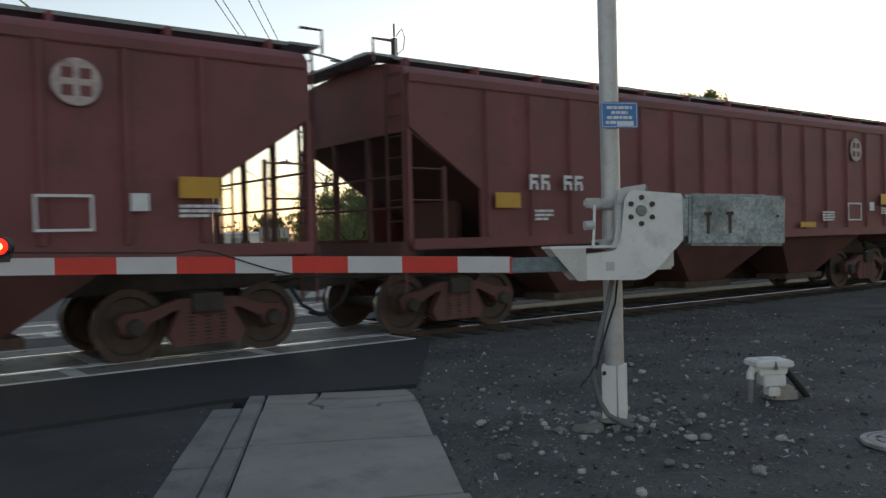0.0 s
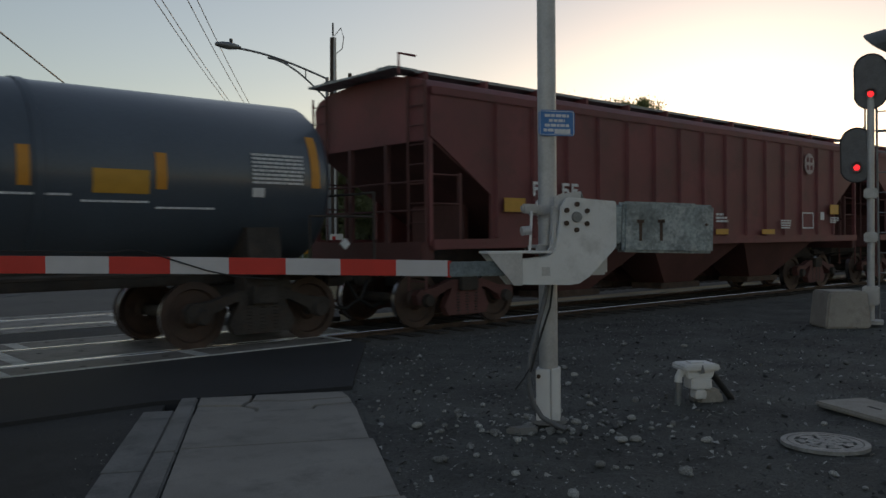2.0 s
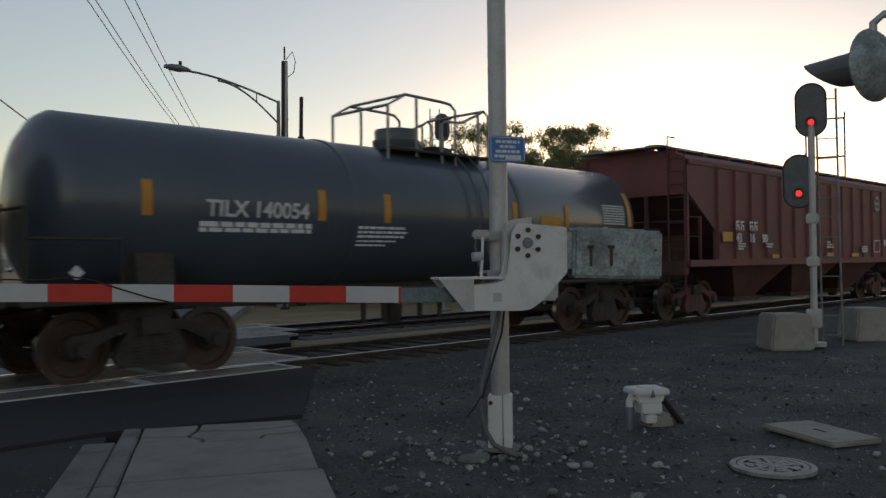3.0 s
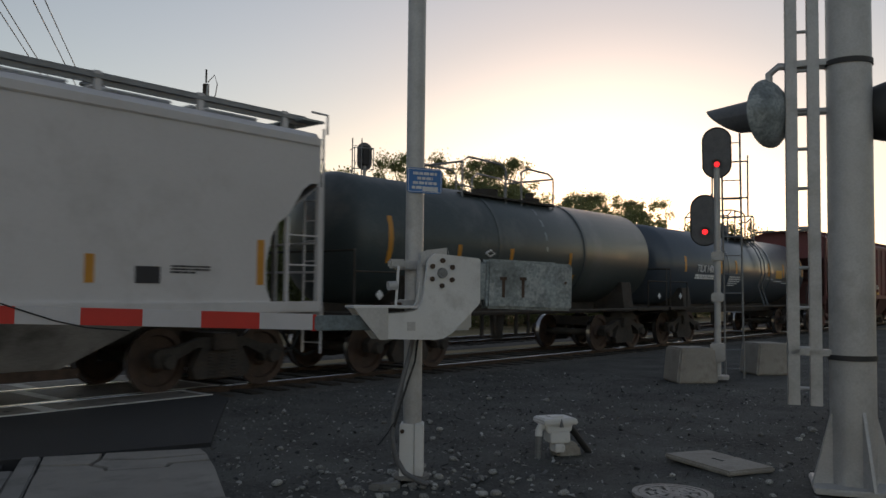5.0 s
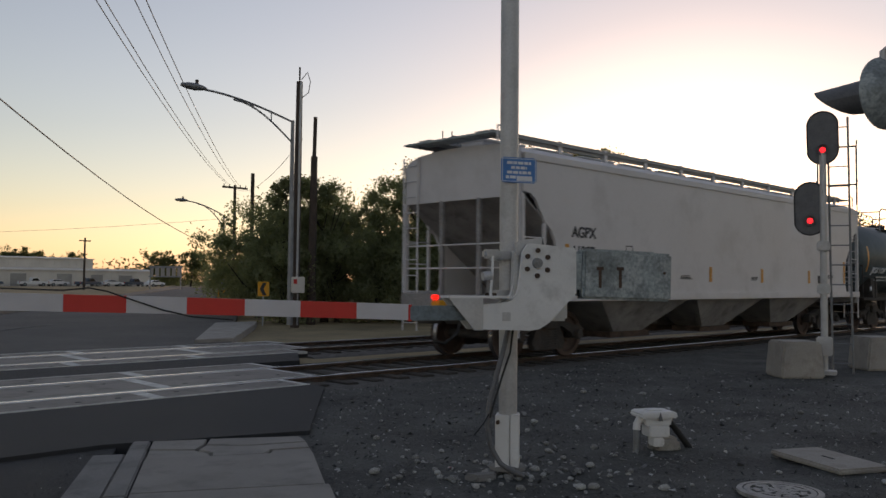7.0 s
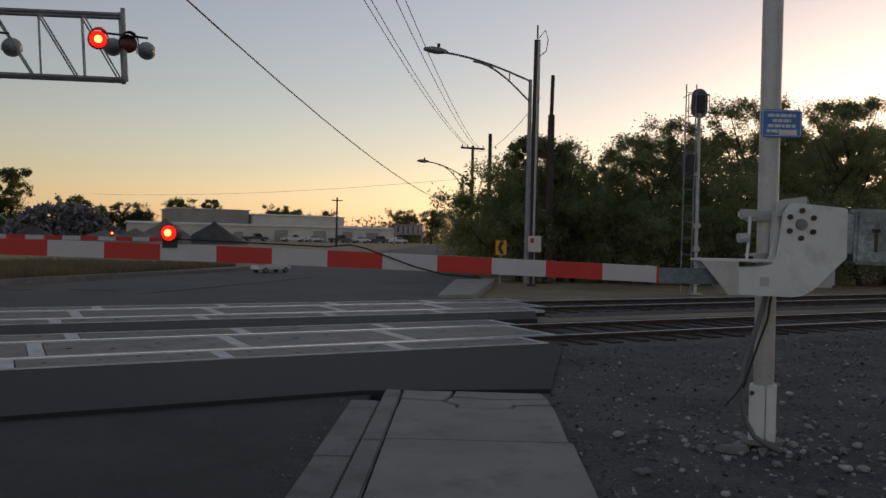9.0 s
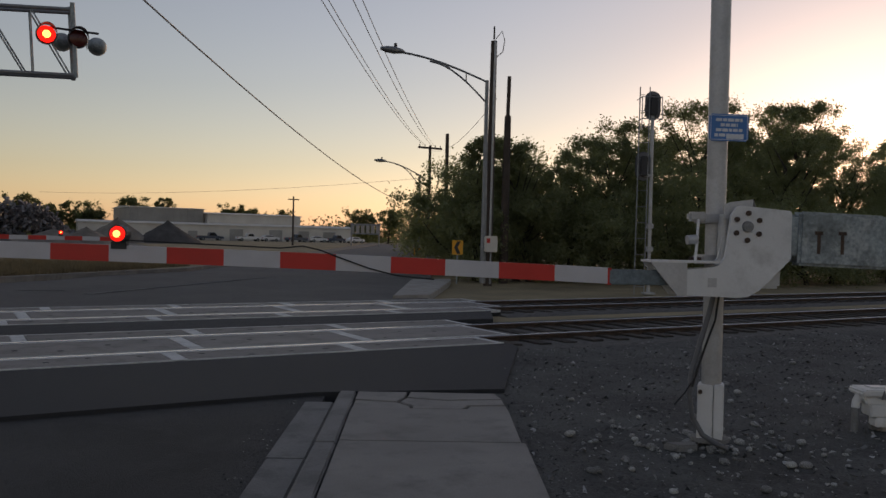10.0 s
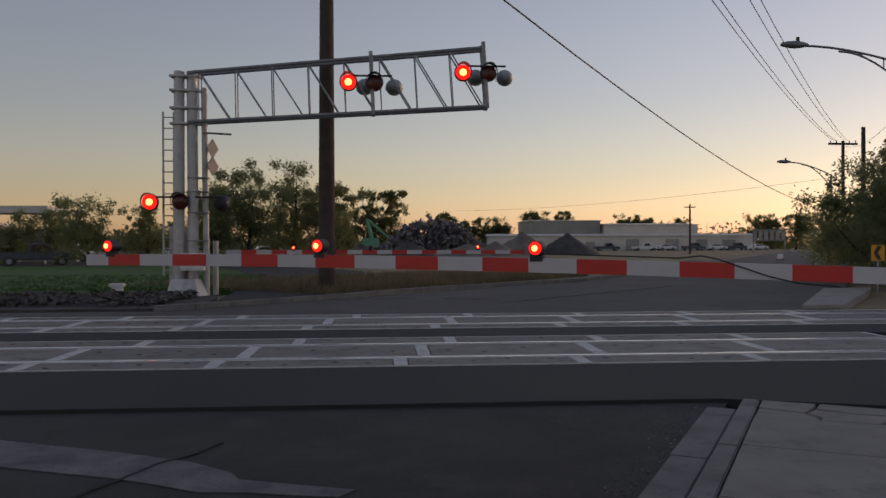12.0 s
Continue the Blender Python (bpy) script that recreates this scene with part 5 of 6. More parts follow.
for i in range(21):
    part("rung", Mesh().tube((-.36, -.03, .75 + i * .312), (-.2, -.03, .75 + i * .312), .014, n=8), M["alum"], cm)
for z in (1.03, 3.3):
    part("ladder_bracket", Mesh().box(-.38, -.08, -.06, .06, z - .025, z + .025), M["alum"], cm, bevel=.005)
part("light_arm", Mesh().path([(-.1, 0, 3.28), (-.45, 0, 3.3), (-.52, 0, 3.24), (-.52, 0, 3.1)], .03, 10), M["alum"], cm)
part("light_arm", Mesh().tube((-.5, 0, 2.92), (.0, 0, 2.92), .03), M["alum"], cm)
flasher(cm, pose(-.52, 0, 2.925, 0, 0, -125), False, 1.65, small=True)
flasher(cm, pose(.42, .1, 2.91, 0, 0, 72), False, 1.5)


# ---- railway signals ----
def signal(name, label, at, turn, zt, heads, ladder_side, group="signals"):
    s = thing(name, label, "railway signal", at, turn, group=group)
    part("post", Mesh().tube((0, 0, 0), (0, 0, zt - .3), .055, n=16), M["alum"], s)
    part("base", Mesh().box(-.12, .12, -.12, .12, .3, .6), M["alum"], s, bevel=.02)
    part("foot", Mesh().box(-.18, .18, -.18, .18, 0, .06), M["alum"], s, bevel=.01)
    for x, z, lit in heads:
        hd = new("signal_head")
        hd.parent = s
        hd.matrix_basis = pose(x, 0, z)
        n = 24
        poly = [(.235 * math.cos(a), .235 * math.sin(a) + (.2 if math.sin(a) > 0 else -.2)) for a in [i * math.tau / n for i in range(n)]]
        part("backplate", Mesh().prism(poly, -.01, .01, "y"), M["scrapgrey"], hd, smooth=False)
        part("rim", Mesh().path([(x, -.012, z) for x, z in poly + poly[:1]], .012, 6), M["black"], hd)
        part("case", Mesh().box(-.11, .11, .01, .2, -.3, .3), M["black"], hd, bevel=.03)
        for k, dz in enumerate((.2, 0, -.2)):
            on = lit and k == 2
            if not on:
                part("lens", Mesh().lathe([(0, .004), (.07, 0)], 18, pose(0, -.0105, dz, 90, 0, 0)), M["scrapgrey"], hd)
                continue
            part("visor", Mesh().lathe([(.085, 0), (.088, 0), (.088, .05), (.085, .05)], 18, pose(0, -.01, dz, 90, 0, 0)), M["scrapgrey"], hd)
            part("lens", Mesh().lathe([(0, .01), (.045, 0)], 18, pose(0, -.018, dz, 90, 0, 0)), M["sigglow"], hd, "lit red aspect")
        if x:
            part("bracket", Mesh().box(min(0, -x), max(0, -x), .05, .11, -.32, -.24), M["alum"], hd, bevel=.01)
    lx = ladder_side
    lad = Mesh().tube((lx, .25, 0), (lx * .6, .1, zt + .3), .018, n=6).tube((lx + .3, .25, 0), (lx * .6 + .3, .1, zt + .3), .018, n=6)
    for i in range(13):
        f = (i + .5) / 13
        lad.tube((lx + (lx * .6 - lx) * f, .25 - .15 * f, f * (zt + .3)), (lx + .3 + (lx * .6 - lx) * f, .25 - .15 * f, f * (zt + .3)), .01, n=5)
    part("ladder", lad, M["steel"], s)
    cg = Mesh()
    for z in (zt - .75, zt - .1):
        cg.path([(-.1, .1, z), (-.1, .7, z), (.5, .7, z), (.5, .1, z)], .015, 6)
    cg.tube((.5, .7, zt - 1.1), (.5, .7, zt - .1), .015).tube((-.1, .7, zt - .75), (-.1, .7, zt - .1), .015)
    part("ladder_cage", cg, M["steel"], s)
    for z in (.35, 1.3, 2.0):
        part("junction", Mesh().box(-.1, .1, -.09, .09, z, z + .16), M["alum"], s, bevel=.02)
    return s


signal("track_signal", "railway signal post with two black oval heads showing red", (14.15, 4.98, 0), -70, 3.9, [(0, 3.86, True), (-.2, 2.70, True)], .12)
signal("track_signal", "railway signal seen from behind beyond the tracks", (18.7, 18.15, -.1), 150, 6.0, [(0, 5.75, False), (.25, 3.9, True)], .2)
for at, turn in (((13.75, 5.3, -.04), -43), ((16.1, 4.85, -.04), -40)):
    solo("concrete_block", Mesh().prism([(-.36, 0), (.36, 0), (.3, .58), (-.3, .58)], -.32, .32, "y"), M["block"], "tapered weathered concrete block on the gravel", "concrete block", group="concrete blocks", bevel=.03, smooth=False, m=pose(*at, 0, 0, turn))

# ---- the far cantilever, its gate and lamps ----
can = thing("cantilever_signal", "white cantilever mast with a lattice arm and lit red flashers", "cantilever signal", (-5.55, 23.5, 0))
for x in (-.2, .2):
    part("column", Mesh().tube((x, 0, 0), (x * .9, 0, 6.45), .15, n=20), M["alum"], can, "pale tapered steel column")
part("column", Mesh().tube((.55, .1, 0), (.5, .1, 6.0), .09, n=16), M["alum"], can)
part("base_skirt", Mesh().lathe([(.62, 0), (.6, .05), (.42, .5), (.4, .52)], 8), M["alum"], can, smooth=False)
for z in (6.3, 5.9, 5.4, 4.95):
    part("collar", Mesh().box(-.42, .42, -.2, .2, z - .03, z + .03), M["alum"], can, bevel=.01)
for z in (3.4, 3.0, 2.4, 1.6):
    part("collar", Mesh().box(.05, .65, -.16, .16, z - .02, z + .02), M["steel"], can, bevel=.01)
A, B = Vector((.1, 0, 6.38)), Vector((8.6, -.05, 7.2))
A2, B2 = Vector((.1, 0, 4.98)), Vector((8.72, -.05, 5.5))
for yy in (-.2, .2):
    o = Vector((0, yy, 0))
    part("top_chord", Mesh().tube(A + o, B + o, .05, n=12), M["steel"], can)
    part("bottom_chord", Mesh().tube(A2 + o, B2 + o, .05, n=12), M["steel"], can)
    for i in range(8):
        f0, f1 = (i + .3) / 8.3, (i + 1.3) / 8.3
        part("upright", Mesh().tube(A.lerp(B, f0) + o, A2.lerp(B2, f0) + o, .018, n=8), M["galv"], can)
        part("diagonal", Mesh().tube(A.lerp(B, f0) + o, A2.lerp(B2, min(1, f1 - .02)) + o, .022, n=8), M["galv"], can)
for x in (5.25, 8.55):
    f = x / 8.6
    for yy in (-.24, .24):
        part("hanger", Mesh().tube(A.lerp(B, f) + Vector((0, yy, .16)), A2.lerp(B2, f) + Vector((0, yy, -.06)), .06, n=12), M["galv"], can)
    zc = A.z + (B.z - A.z) * f - .75
    part("cross_arm", Mesh().tube((x - .6, -.3, zc + .2), (x + .65, -.3, zc + .2), .03), M["black"], can)
    flasher(can, pose(x - .6, -.32, zc, 0, 0, 0), True, 1.55)
    flasher(can, pose(x + .15, -.32, zc, 0, 0, 0), False, 1.55)
    for dx in (-.15, .72):
        g = flasher(can, pose(x + dx, .45, zc, 0, 0, 180), False, 1.55)
        for ch in g.children:
            if ch.name.startswith("housing"):
                ch.data = ch.data.copy()
                ch.data.materials[0] = M["galv"]
flasher(can, pose(-.95, -.25, 2.7, 0, 0, 0), True, 1.5)
flasher(can, pose(-.12, -.25, 2.72, 0, 0, 0), False, 1.5)
flasher(can, pose(.95, .3, 2.7, 0, 0, 180), False, 1.5)
part("lamp_bar", Mesh().tube((-1.0, -.1, 2.85), (1.0, -.1, 2.85), .03), M["black"], can)
ladder_on(can, ((-.65, .05), (-.35, .05), .6, 5.3, 15), M["alum"], .022)
for z in (3.75, 4.25):
    part("crossbuck_edge", Mesh().box(-.2, .2, -.01, .01, -.2, .2, pose(.75, 0, z) @ pose(0, 0, 0, 0, 45, 66)), M["scrapgrey"], can, smooth=False)
part("bell_arm", Mesh().tube((.5, 0, 4.7), (1.3, -.05, 4.65), .03), M["steel"], can)
part("control_case", Mesh().box(-.55, .1, .25, .8, .35, 2.0), M["alum"], can, bevel=.02)
part("mechanism", Mesh().box(-.1, .55, -.35, -.05, .75, 1.25), M["white"], can, bevel=.02)
for i in range(6):
    a = i * math.tau / 6
    part("bolt", Mesh().tube((.2 + .09 * math.cos(a), -.35, 1.05 + .09 * math.sin(a)), (.2 + .09 * math.cos(a), -.37, 1.05 + .09 * math.sin(a)), .02, n=8), M["black"], can)

fg = thing("crossing_gate", "far crossing gate arm lowered, seen from behind with red lamps", "crossing gate", (-4.9, 24.4, 0), 0, group="crossing gates")
for k in range(20):
    x0 = .3 + k * .45
    part("stripe", Mesh().box(x0, x0 + .45, -.02, .02, 1.2 - .001 * k, 1.33 - .002 * k), M["red"] if k % 2 else M["armw"], fg, smooth=False)
part("post", Mesh().tube((0, 0, 0), (0, 0, 1.6), .08), M["alum"], fg)
for x, lit in ((2.3, True), (7.85, True), (4.6, False)):
    gate_lamp(fg, x, 0, 1.32, lit)
pe = thing("cable_pedestal", "small white cable pedestal at the lawn's edge", "pedestal", (-7.7, 24.2, .03))
part("body", Mesh().box(-.15, .15, -.12, .12, 0, .24), M["white"], pe, bevel=.02)
part("lid", Mesh().box(-.21, .21, -.16, .16, .24, .33), M["white"], pe, bevel=.02)


# ---- poles, lamps and wires ----
def pole(x, y, h, r, lean=0, label="tall dark wooden utility pole", mt="wood"):
    t = thing("utility_pole", label, "utility pole", (x, y, 0), group="utility poles")
    part("shaft", Mesh().tube((0, 0, -.2), (lean, 0, h), r, r * .7, 14), M[mt], t)
    return t


pole(-1.62, 24.4, 14, .26, .05)
p1 = pole(16.22, 23.25, 8.25, .15, .05, "wooden utility pole with a coiled cable at its top")
part("riser", Mesh().path([(-.16, -.05, 1.4), (-.05, -.18, 1.6), (-.02, -.17, 6.5), (.02, -.14, 8.2)], .04), M["alum"], p1, "grey riser conduit")
part("cable_loop", Mesh().path([(.05, -.1, 8.3), (.3, -.1, 8.6), (.42, -.1, 8.3), (.35, -.1, 7.9), (.1, -.1, 7.7)], .015, 6), M["cable"], p1)
part("top_pin", Mesh().tube((.05, 0, 8.3), (.05, 0, 8.75), .03), M["cable"], p1)
p2 = pole(17.82, 24.6, 6.0, .17, .05, "short stout wooden pole with an extension")
part("extension", Mesh().tube((.03, 0, 5.2), (.08, 0, 7.45), .07), M["wood"], p2)
pole(24.6, 40, 7.4, .14, 0, "slim wooden utility pole behind the lamp")
p3 = pole(35.3, 60.5, 9.3, .16, 0, "wooden utility pole with a crossarm")
part("crossarm", Mesh().box(-1.15, 1.15, -.06, .06, 9.0, 9.16), M["wood"], p3, bevel=.01)
for x in (-1.0, -.5, .5, 1.0):
    part("insulator", Mesh().tube((x, 0, 9.16), (x, 0, 9.34), .04, n=8), M["glass"], p3)
p4 = pole(42.8, 112, 7.0, .16, 0, "distant utility pole with a short crossarm")
part("crossarm", Mesh().box(-.8, .8, -.06, .06, 6.5, 6.65), M["wood"], p4)


def street_lamp(x, y, h, reach, up):
    t = thing("street_lamp", "grey steel street lamp with a curved truss arm", "street lamp", (x, y, 0), group="street lamps")
    part("pole", Mesh().tube((0, 0, 0), (0, 0, h), .1, .06, 14), M["steel"], t)
    arm, arm2 = [], []
    for i in range(9):
        f = i / 8
        arm.append((-reach * .93 * f, 0, h - .05 + up * math.sin(f * math.pi / 2)))
        arm2.append((-reach * .62 * f, 0, h - .75 + (up + .55) * math.sin(f * math.pi / 2)))
    part("upper_arm", Mesh().path(arm, .035), M["steel"], t)
    part("lower_arm", Mesh().path(arm2, .03), M["steel"], t)
    for i in (2, 4):
        part("strut", Mesh().tube(arm[i], arm2[i + 1], .02), M["steel"], t)
    hd = Mesh().lathe([(0, -.42), (.07, -.4), (.13, -.2), (.15, .05), (.1, .3), (.04, .42), (0, .42)], 18, pose(-reach, 0, h + up - .02, 0, 90, 0) @ Matrix.Diagonal((.75, 1, 1, 1)))
    part("lamp_head", hd, M["steel"], t, "dark cobra-head luminaire, unlit")
    part("photocell", Mesh().tube((-reach + .1, 0, h + up + .08), (-reach + .1, 0, h + up + .2), .05), M["black"], t)
    return t


street_lamp(15.65, 22.7, 6.75, 3.55, .55)
street_lamp(26.8, 47, 5.6, 2.9, .75)


def wire_span(a, b, sag, r=.013):
    a, b = Vector(a), Vector(b)
    pts = [a.lerp(b, i / 14) - Vector((0, 0, 4 * sag * (i / 14) * (1 - i / 14))) for i in range(15)]
    solo("overhead_wire", Mesh().path([tuple(p) for p in pts], r, 5), M["wire"], "thin grey overhead wire", "wire", group="overhead wires")


wire_span((-7.4, 2.0, 8.6), (26.6, 50, 4.1), 1.0, .02)
for dx, dz in ((0, 0), (.25, .1), (1.2, .35), (1.55, .5)):
    wire_span((-4.5 + dx, 2.0, 10.4 + dz), (34.6 + dx * .7, 60.5, 9.3), 1.2, .015)
wire_span((16.4, 23.2, 6.3), (35.3, 60.5, 9.0), .8, .01)
wire_span((35.3, 60.5, 6.6), (10, 110, 6.0), .6, .012)

# roadside signs
for x, y, z in ((14.58, 22.6, 1.18), (22.9, 40.2, .7)):
    s = thing("chevron_sign", "orange chevron road sign with a black arrow", "road sign", (x, y, 0), -20, group="chevron signs")
    part("post", Mesh().tube((0, .03, 0), (0, .03, z + .2), .025), M["galv"], s)
    part("board", Mesh().box(-.18, .18, -.008, .008, z - .23, z + .23), M["chev"], s, smooth=False)
    part("arrow", Mesh().prism([(.1, z + .2), (-.02, z + .2), (-.12, z), (-.02, z - .2), (.1, z - .2), (.0, z)], -.013, -.009, "y"), M["black"], s, smooth=False)
cb = thing("meter_cabinet", "grey meter cabinet on a thin post with a red label", "cabinet", (15.75, 22.4, 0), -20)
part("box", Mesh().box(-.2, .2, -.12, .12, 1.05, 1.58), M["shed"], cb, bevel=.02)
part("post", Mesh().tube((0, 0, 0), (0, 0, 1.05), .03), M["steel"], cb)
part("label", Mesh().box(-.17, -.06, -.125, -.12, 1.35, 1.5), M["red"], cb, smooth=False)
bs = thing("sign_frame", "large open billboard frame at the far roadside", "billboard", (58, 120, 0), -25)
for x in (-2.2, 2.2):
    part("post", Mesh().tube((x, 0, 0), (x, 0, 3.6), .1), M["steel"], bs)
part("frame", Mesh().box(-2.4, 2.4, -.1, .1, 3.3, 3.6).box(-2.4, 2.4, -.1, .1, 1.9, 2.1), M["steel"], bs)
for i in range(6):
    part("slat", Mesh().box(-2.3 + i * .8, -1.75 + i * .8, -.05, .05, 2.1, 3.3), M["sheddark"], bs, smooth=False)


# ---- trees ----
def tree(name, label, at, h, w, leaves, seed, mt="leaf", low=.15, group="trees", size=.16, bark_h=.55):
    r = random.Random(seed)
    t = thing(name, label, "tree", at, group=group)
    tr = Mesh()
    p, rad = Vector((0, 0, -.2)), h * .022 + .05
    nodes = []
    for i in range(6):
        q = p + Vector((r.uniform(-.15, .15) * w * .15, r.uniform(-.15, .15) * w * .15, h * bark_h / 5))
        tr.tube(p, q, rad, rad * .85, 8)
        p, rad = q, rad * .85
        if i > 0:
            nodes.append((q.copy(), rad))
    tips = []
    for k in range(14):
        b, br = nodes[r.randrange(len(nodes))]
        a = r.uniform(0, math.tau)
        e = b + Vector((math.cos(a) * w * .36 * r.uniform(.5, 1), math.sin(a) * w * .36 * r.uniform(.5, 1), h * r.uniform(.12, .34)))
        mid = b.lerp(e, .5) + Vector((0, 0, -h * .03))
        tr.tube(b, mid, br * .5, br * .35, 6).tube(mid, e, br * .35, br * .12, 6)
        tips += [e, mid]
    part("trunk", tr, M["bark"], t)
    clumps = []
    for k in range(64):
        c = r.choice(tips) + Vector((r.gauss(0, w * .14), r.gauss(0, w * .14), r.gauss(h * .05, h * .11)))
        c.z = min(max(c.z, h * low), h * .93)
        clumps.append((*c, r.uniform(.4, 1.0) * w * .12))
    for k in range(18):
        a, f = r.uniform(0, math.tau), r.uniform(low, .6)
        clumps.append((math.cos(a) * w * .42 * r.random() ** .5, math.sin(a) * w * .42 * r.random() ** .5, h * f, w * .15))
    g = np.random.default_rng(seed)
    cl = np.array(clumps)[g.integers(0, len(clumps), leaves)]
    d = g.normal(size=(leaves, 3)) * (1, 1, .8)
    d /= np.linalg.norm(d, axis=1)[:, None]
    reach = g.random(leaves) ** .45 * np.where(g.random(leaves) < .3, g.uniform(1.0, 1.9, leaves), 1.0)      # a loose fringe round each clump
    q = cl[:, :3] + d * (cl[:, 3] * reach)[:, None]
    u = g.normal(size=(leaves, 3))
    u /= np.linalg.norm(u, axis=1)[:, None]
    v = np.cross(u, g.normal(size=(leaves, 3)))
    v /= np.linalg.norm(v, axis=1)[:, None]
    z = (size * g.uniform(.6, 1.3, leaves))[:, None]
    vs = np.stack([q - u * z, q + v * z * .45, q + u * z, q - v * z * .45], 1).reshape(-1, 3)
    me = bpy.data.meshes.new("crown")
    me.from_pydata(vs.tolist(), [], np.arange(leaves * 4).reshape(-1, 4).tolist())
    me.materials.append(M[mt])
    part("crown", me, None, t)
    return t


TL = "dark leafy roadside tree against the dusk sky"
rt = random.Random(11)
TREES = [(17.7, 26.2, 5.5, 2.9), (19.4, 26.0, 5.6, 2.9), (21.9, 25.6, 5.2, 3.6), (24.2, 26.0, 6.0, 3.8), (26.6, 26.2, 7.0, 4.2), (29.4, 25.8, 8.1, 4.8), (32.6, 26.3, 7.8, 4.6), (35.6, 26.0, 8.5, 4.6), (37.6, 26.4, 9.2, 4.0), (41.0, 26.5, 7.3, 4.8), (44.5, 26.5, 7.6, 5.0), (48.4, 27, 8.2, 5), (53, 27, 7.4, 6), (60, 27.5, 7.0, 7), (69, 28, 7.6, 7), (80, 29, 7.5, 8), (94, 30, 8.5, 9), (112, 31, 9, 10)]
for i, (x, y, h, w) in enumerate(TREES):
    tree("tree", TL, (x, y, -.1), h, w, 25000 if x < 50 else 9000, 100 + i, low=.1, size=.058 if x < 50 else .13)
for i in range(15):
    tree("tree", "tall dark tree in the thicket beyond the track", (19.5 + i * 3.1, 31 + rt.uniform(-1, 1), -.1), (5.0 + min(i, 8) * .5) * rt.uniform(.94, 1.06), 5.0, 20000, 700 + i, low=.05, size=.072)
for i in range(16):
    x = 17.4 + i * 2.3
    tree("bush", "dense dark roadside shrub", (x, 23.9 + rt.uniform(-.4, .6) + (1.5 if x < 20 else 0) - (2.2 if x > 24 else 0), -.1), rt.uniform(3.4, 4.6), 3.2 if i < 2 else 4.2, 18000, 300 + i, low=.03, group="shrubs", size=.062, bark_h=.4)
for i, (x, y, h, w) in enumerate([(20.5, 33, 4.6, 4), (24.5, 40.0, 4.0, 4), (27.5, 46, 5.0, 5), (31, 52, 4.4, 5), (34, 60, 4.2, 6), (40, 72, 4.5, 8), (48, 88, 5, 9)]):
    tree("tree", "dark tree along the far road", (x + 2.6, y, -.1), h, w, 9000, 400 + i, low=.05, size=.1)
for i, (x, y, h, w) in enumerate([(-9.6, 60, 7.0, 6.5), (-6.4, 62, 7.9, 6.5), (-3.6, 60, 6.0, 4.5), (-11.5, 58, 5.6, 5), (-20.8, 60, 5.0, 5), (-17.0, 62, 4.6, 4.5), (-24.5, 64, 4.4, 4), (-28, 64, 4.2, 5)]):
    tree("tree", "leafy tree beyond the lawn", (x, y, -.1), h, w, 16000 if x > -13 else 8000, 500 + i, low=.12, size=.095)
for i, (x, y, h, w) in enumerate([(-3.2, 180, 13.4, 9), (2.0, 180, 13.6, 8), (-8.5, 182, 8.5, 8), (13.5, 190, 9.0, 7), (20, 195, 7.4, 8), (27, 195, 8.0, 9), (40, 212, 10.2, 9), (47, 214, 10.6, 6), (64, 214, 9.4, 8), (70, 214, 9.2, 8), (77, 212, 8.2, 8), (91, 190, 8.6, 9), (98, 190, 8.8, 10)]):
    tree("tree", "distant dark tree on the skyline", (x, y, -.1), h, w, 6000, 600 + i, "leafd", low=.1, size=.26)

# distant tree line, many clumps
far = Mesh()
rf = random.Random(8)
for k in range(260):
    a = rf.uniform(-60, 75)
    d = rf.uniform(230, 420)
    c = Vector((math.sin(radians(a)) * d, math.cos(radians(a)) * d, 0))
    hh, ww = rf.uniform(4.5, 11.0) * d / 260, rf.uniform(4, 10) * d / 260
    for j in range(190):
        q = c + Vector((rf.gauss(0, ww * .45), rf.gauss(0, 3), min(1, abs(rf.gauss(0, .42))) * hh * .75))
        u = Vector((rf.uniform(-1, 1), rf.uniform(-1, 1), rf.uniform(-1, 1))).normalized()
        v = u.orthogonal().normalized()
        z = rf.uniform(.35, .9) * d / 300
        far.add([q - u * z, q + v * z * .6, q + u * z, q - v * z * .6], [(0, 1, 2, 3)])
solo("far_woods", far, M["leafd"], "low dark woods along the skyline", "woods", "stuff", smooth=False)


# ---- sheds, heaps, machines beyond the road ----
def shed(label, x0, x1, y0, y1, h, mt, doors=(), rise=.6):
    t = thing("industrial_shed", label, "industrial building", ((x0 + x1) / 2, y0, 0), group="sheds")
    w = (x1 - x0) / 2
    part("wall", Mesh().box(-w, w, 0, y1 - y0, -.1, h), M[mt], t, smooth=False)
    part("roof", Mesh().prism([(-.3, h), ((y1 - y0) / 2, h + rise), (y1 - y0 + .3, h), (y1 - y0 + .3, h - .15), (-.3, h - .15)], -w - .3, w + .3, "x"), M["shed"], t, smooth=False)
    rb = Mesh()
    for i in range(int(w * 2 / 1.5)):
        rb.box(-w + i * 1.5 - .04, -w + i * 1.5 + .04, -.05, 0, 0, h - .2)
    part("wall_rib", rb, M[mt], t, smooth=False)
    for a, b, z0, z1 in doors:
        part("door", Mesh().box(a - (x0 + x1) / 2, b - (x0 + x1) / 2, -.09, -.02, z0, z1), M["sheddark"], t, smooth=False)
    return t


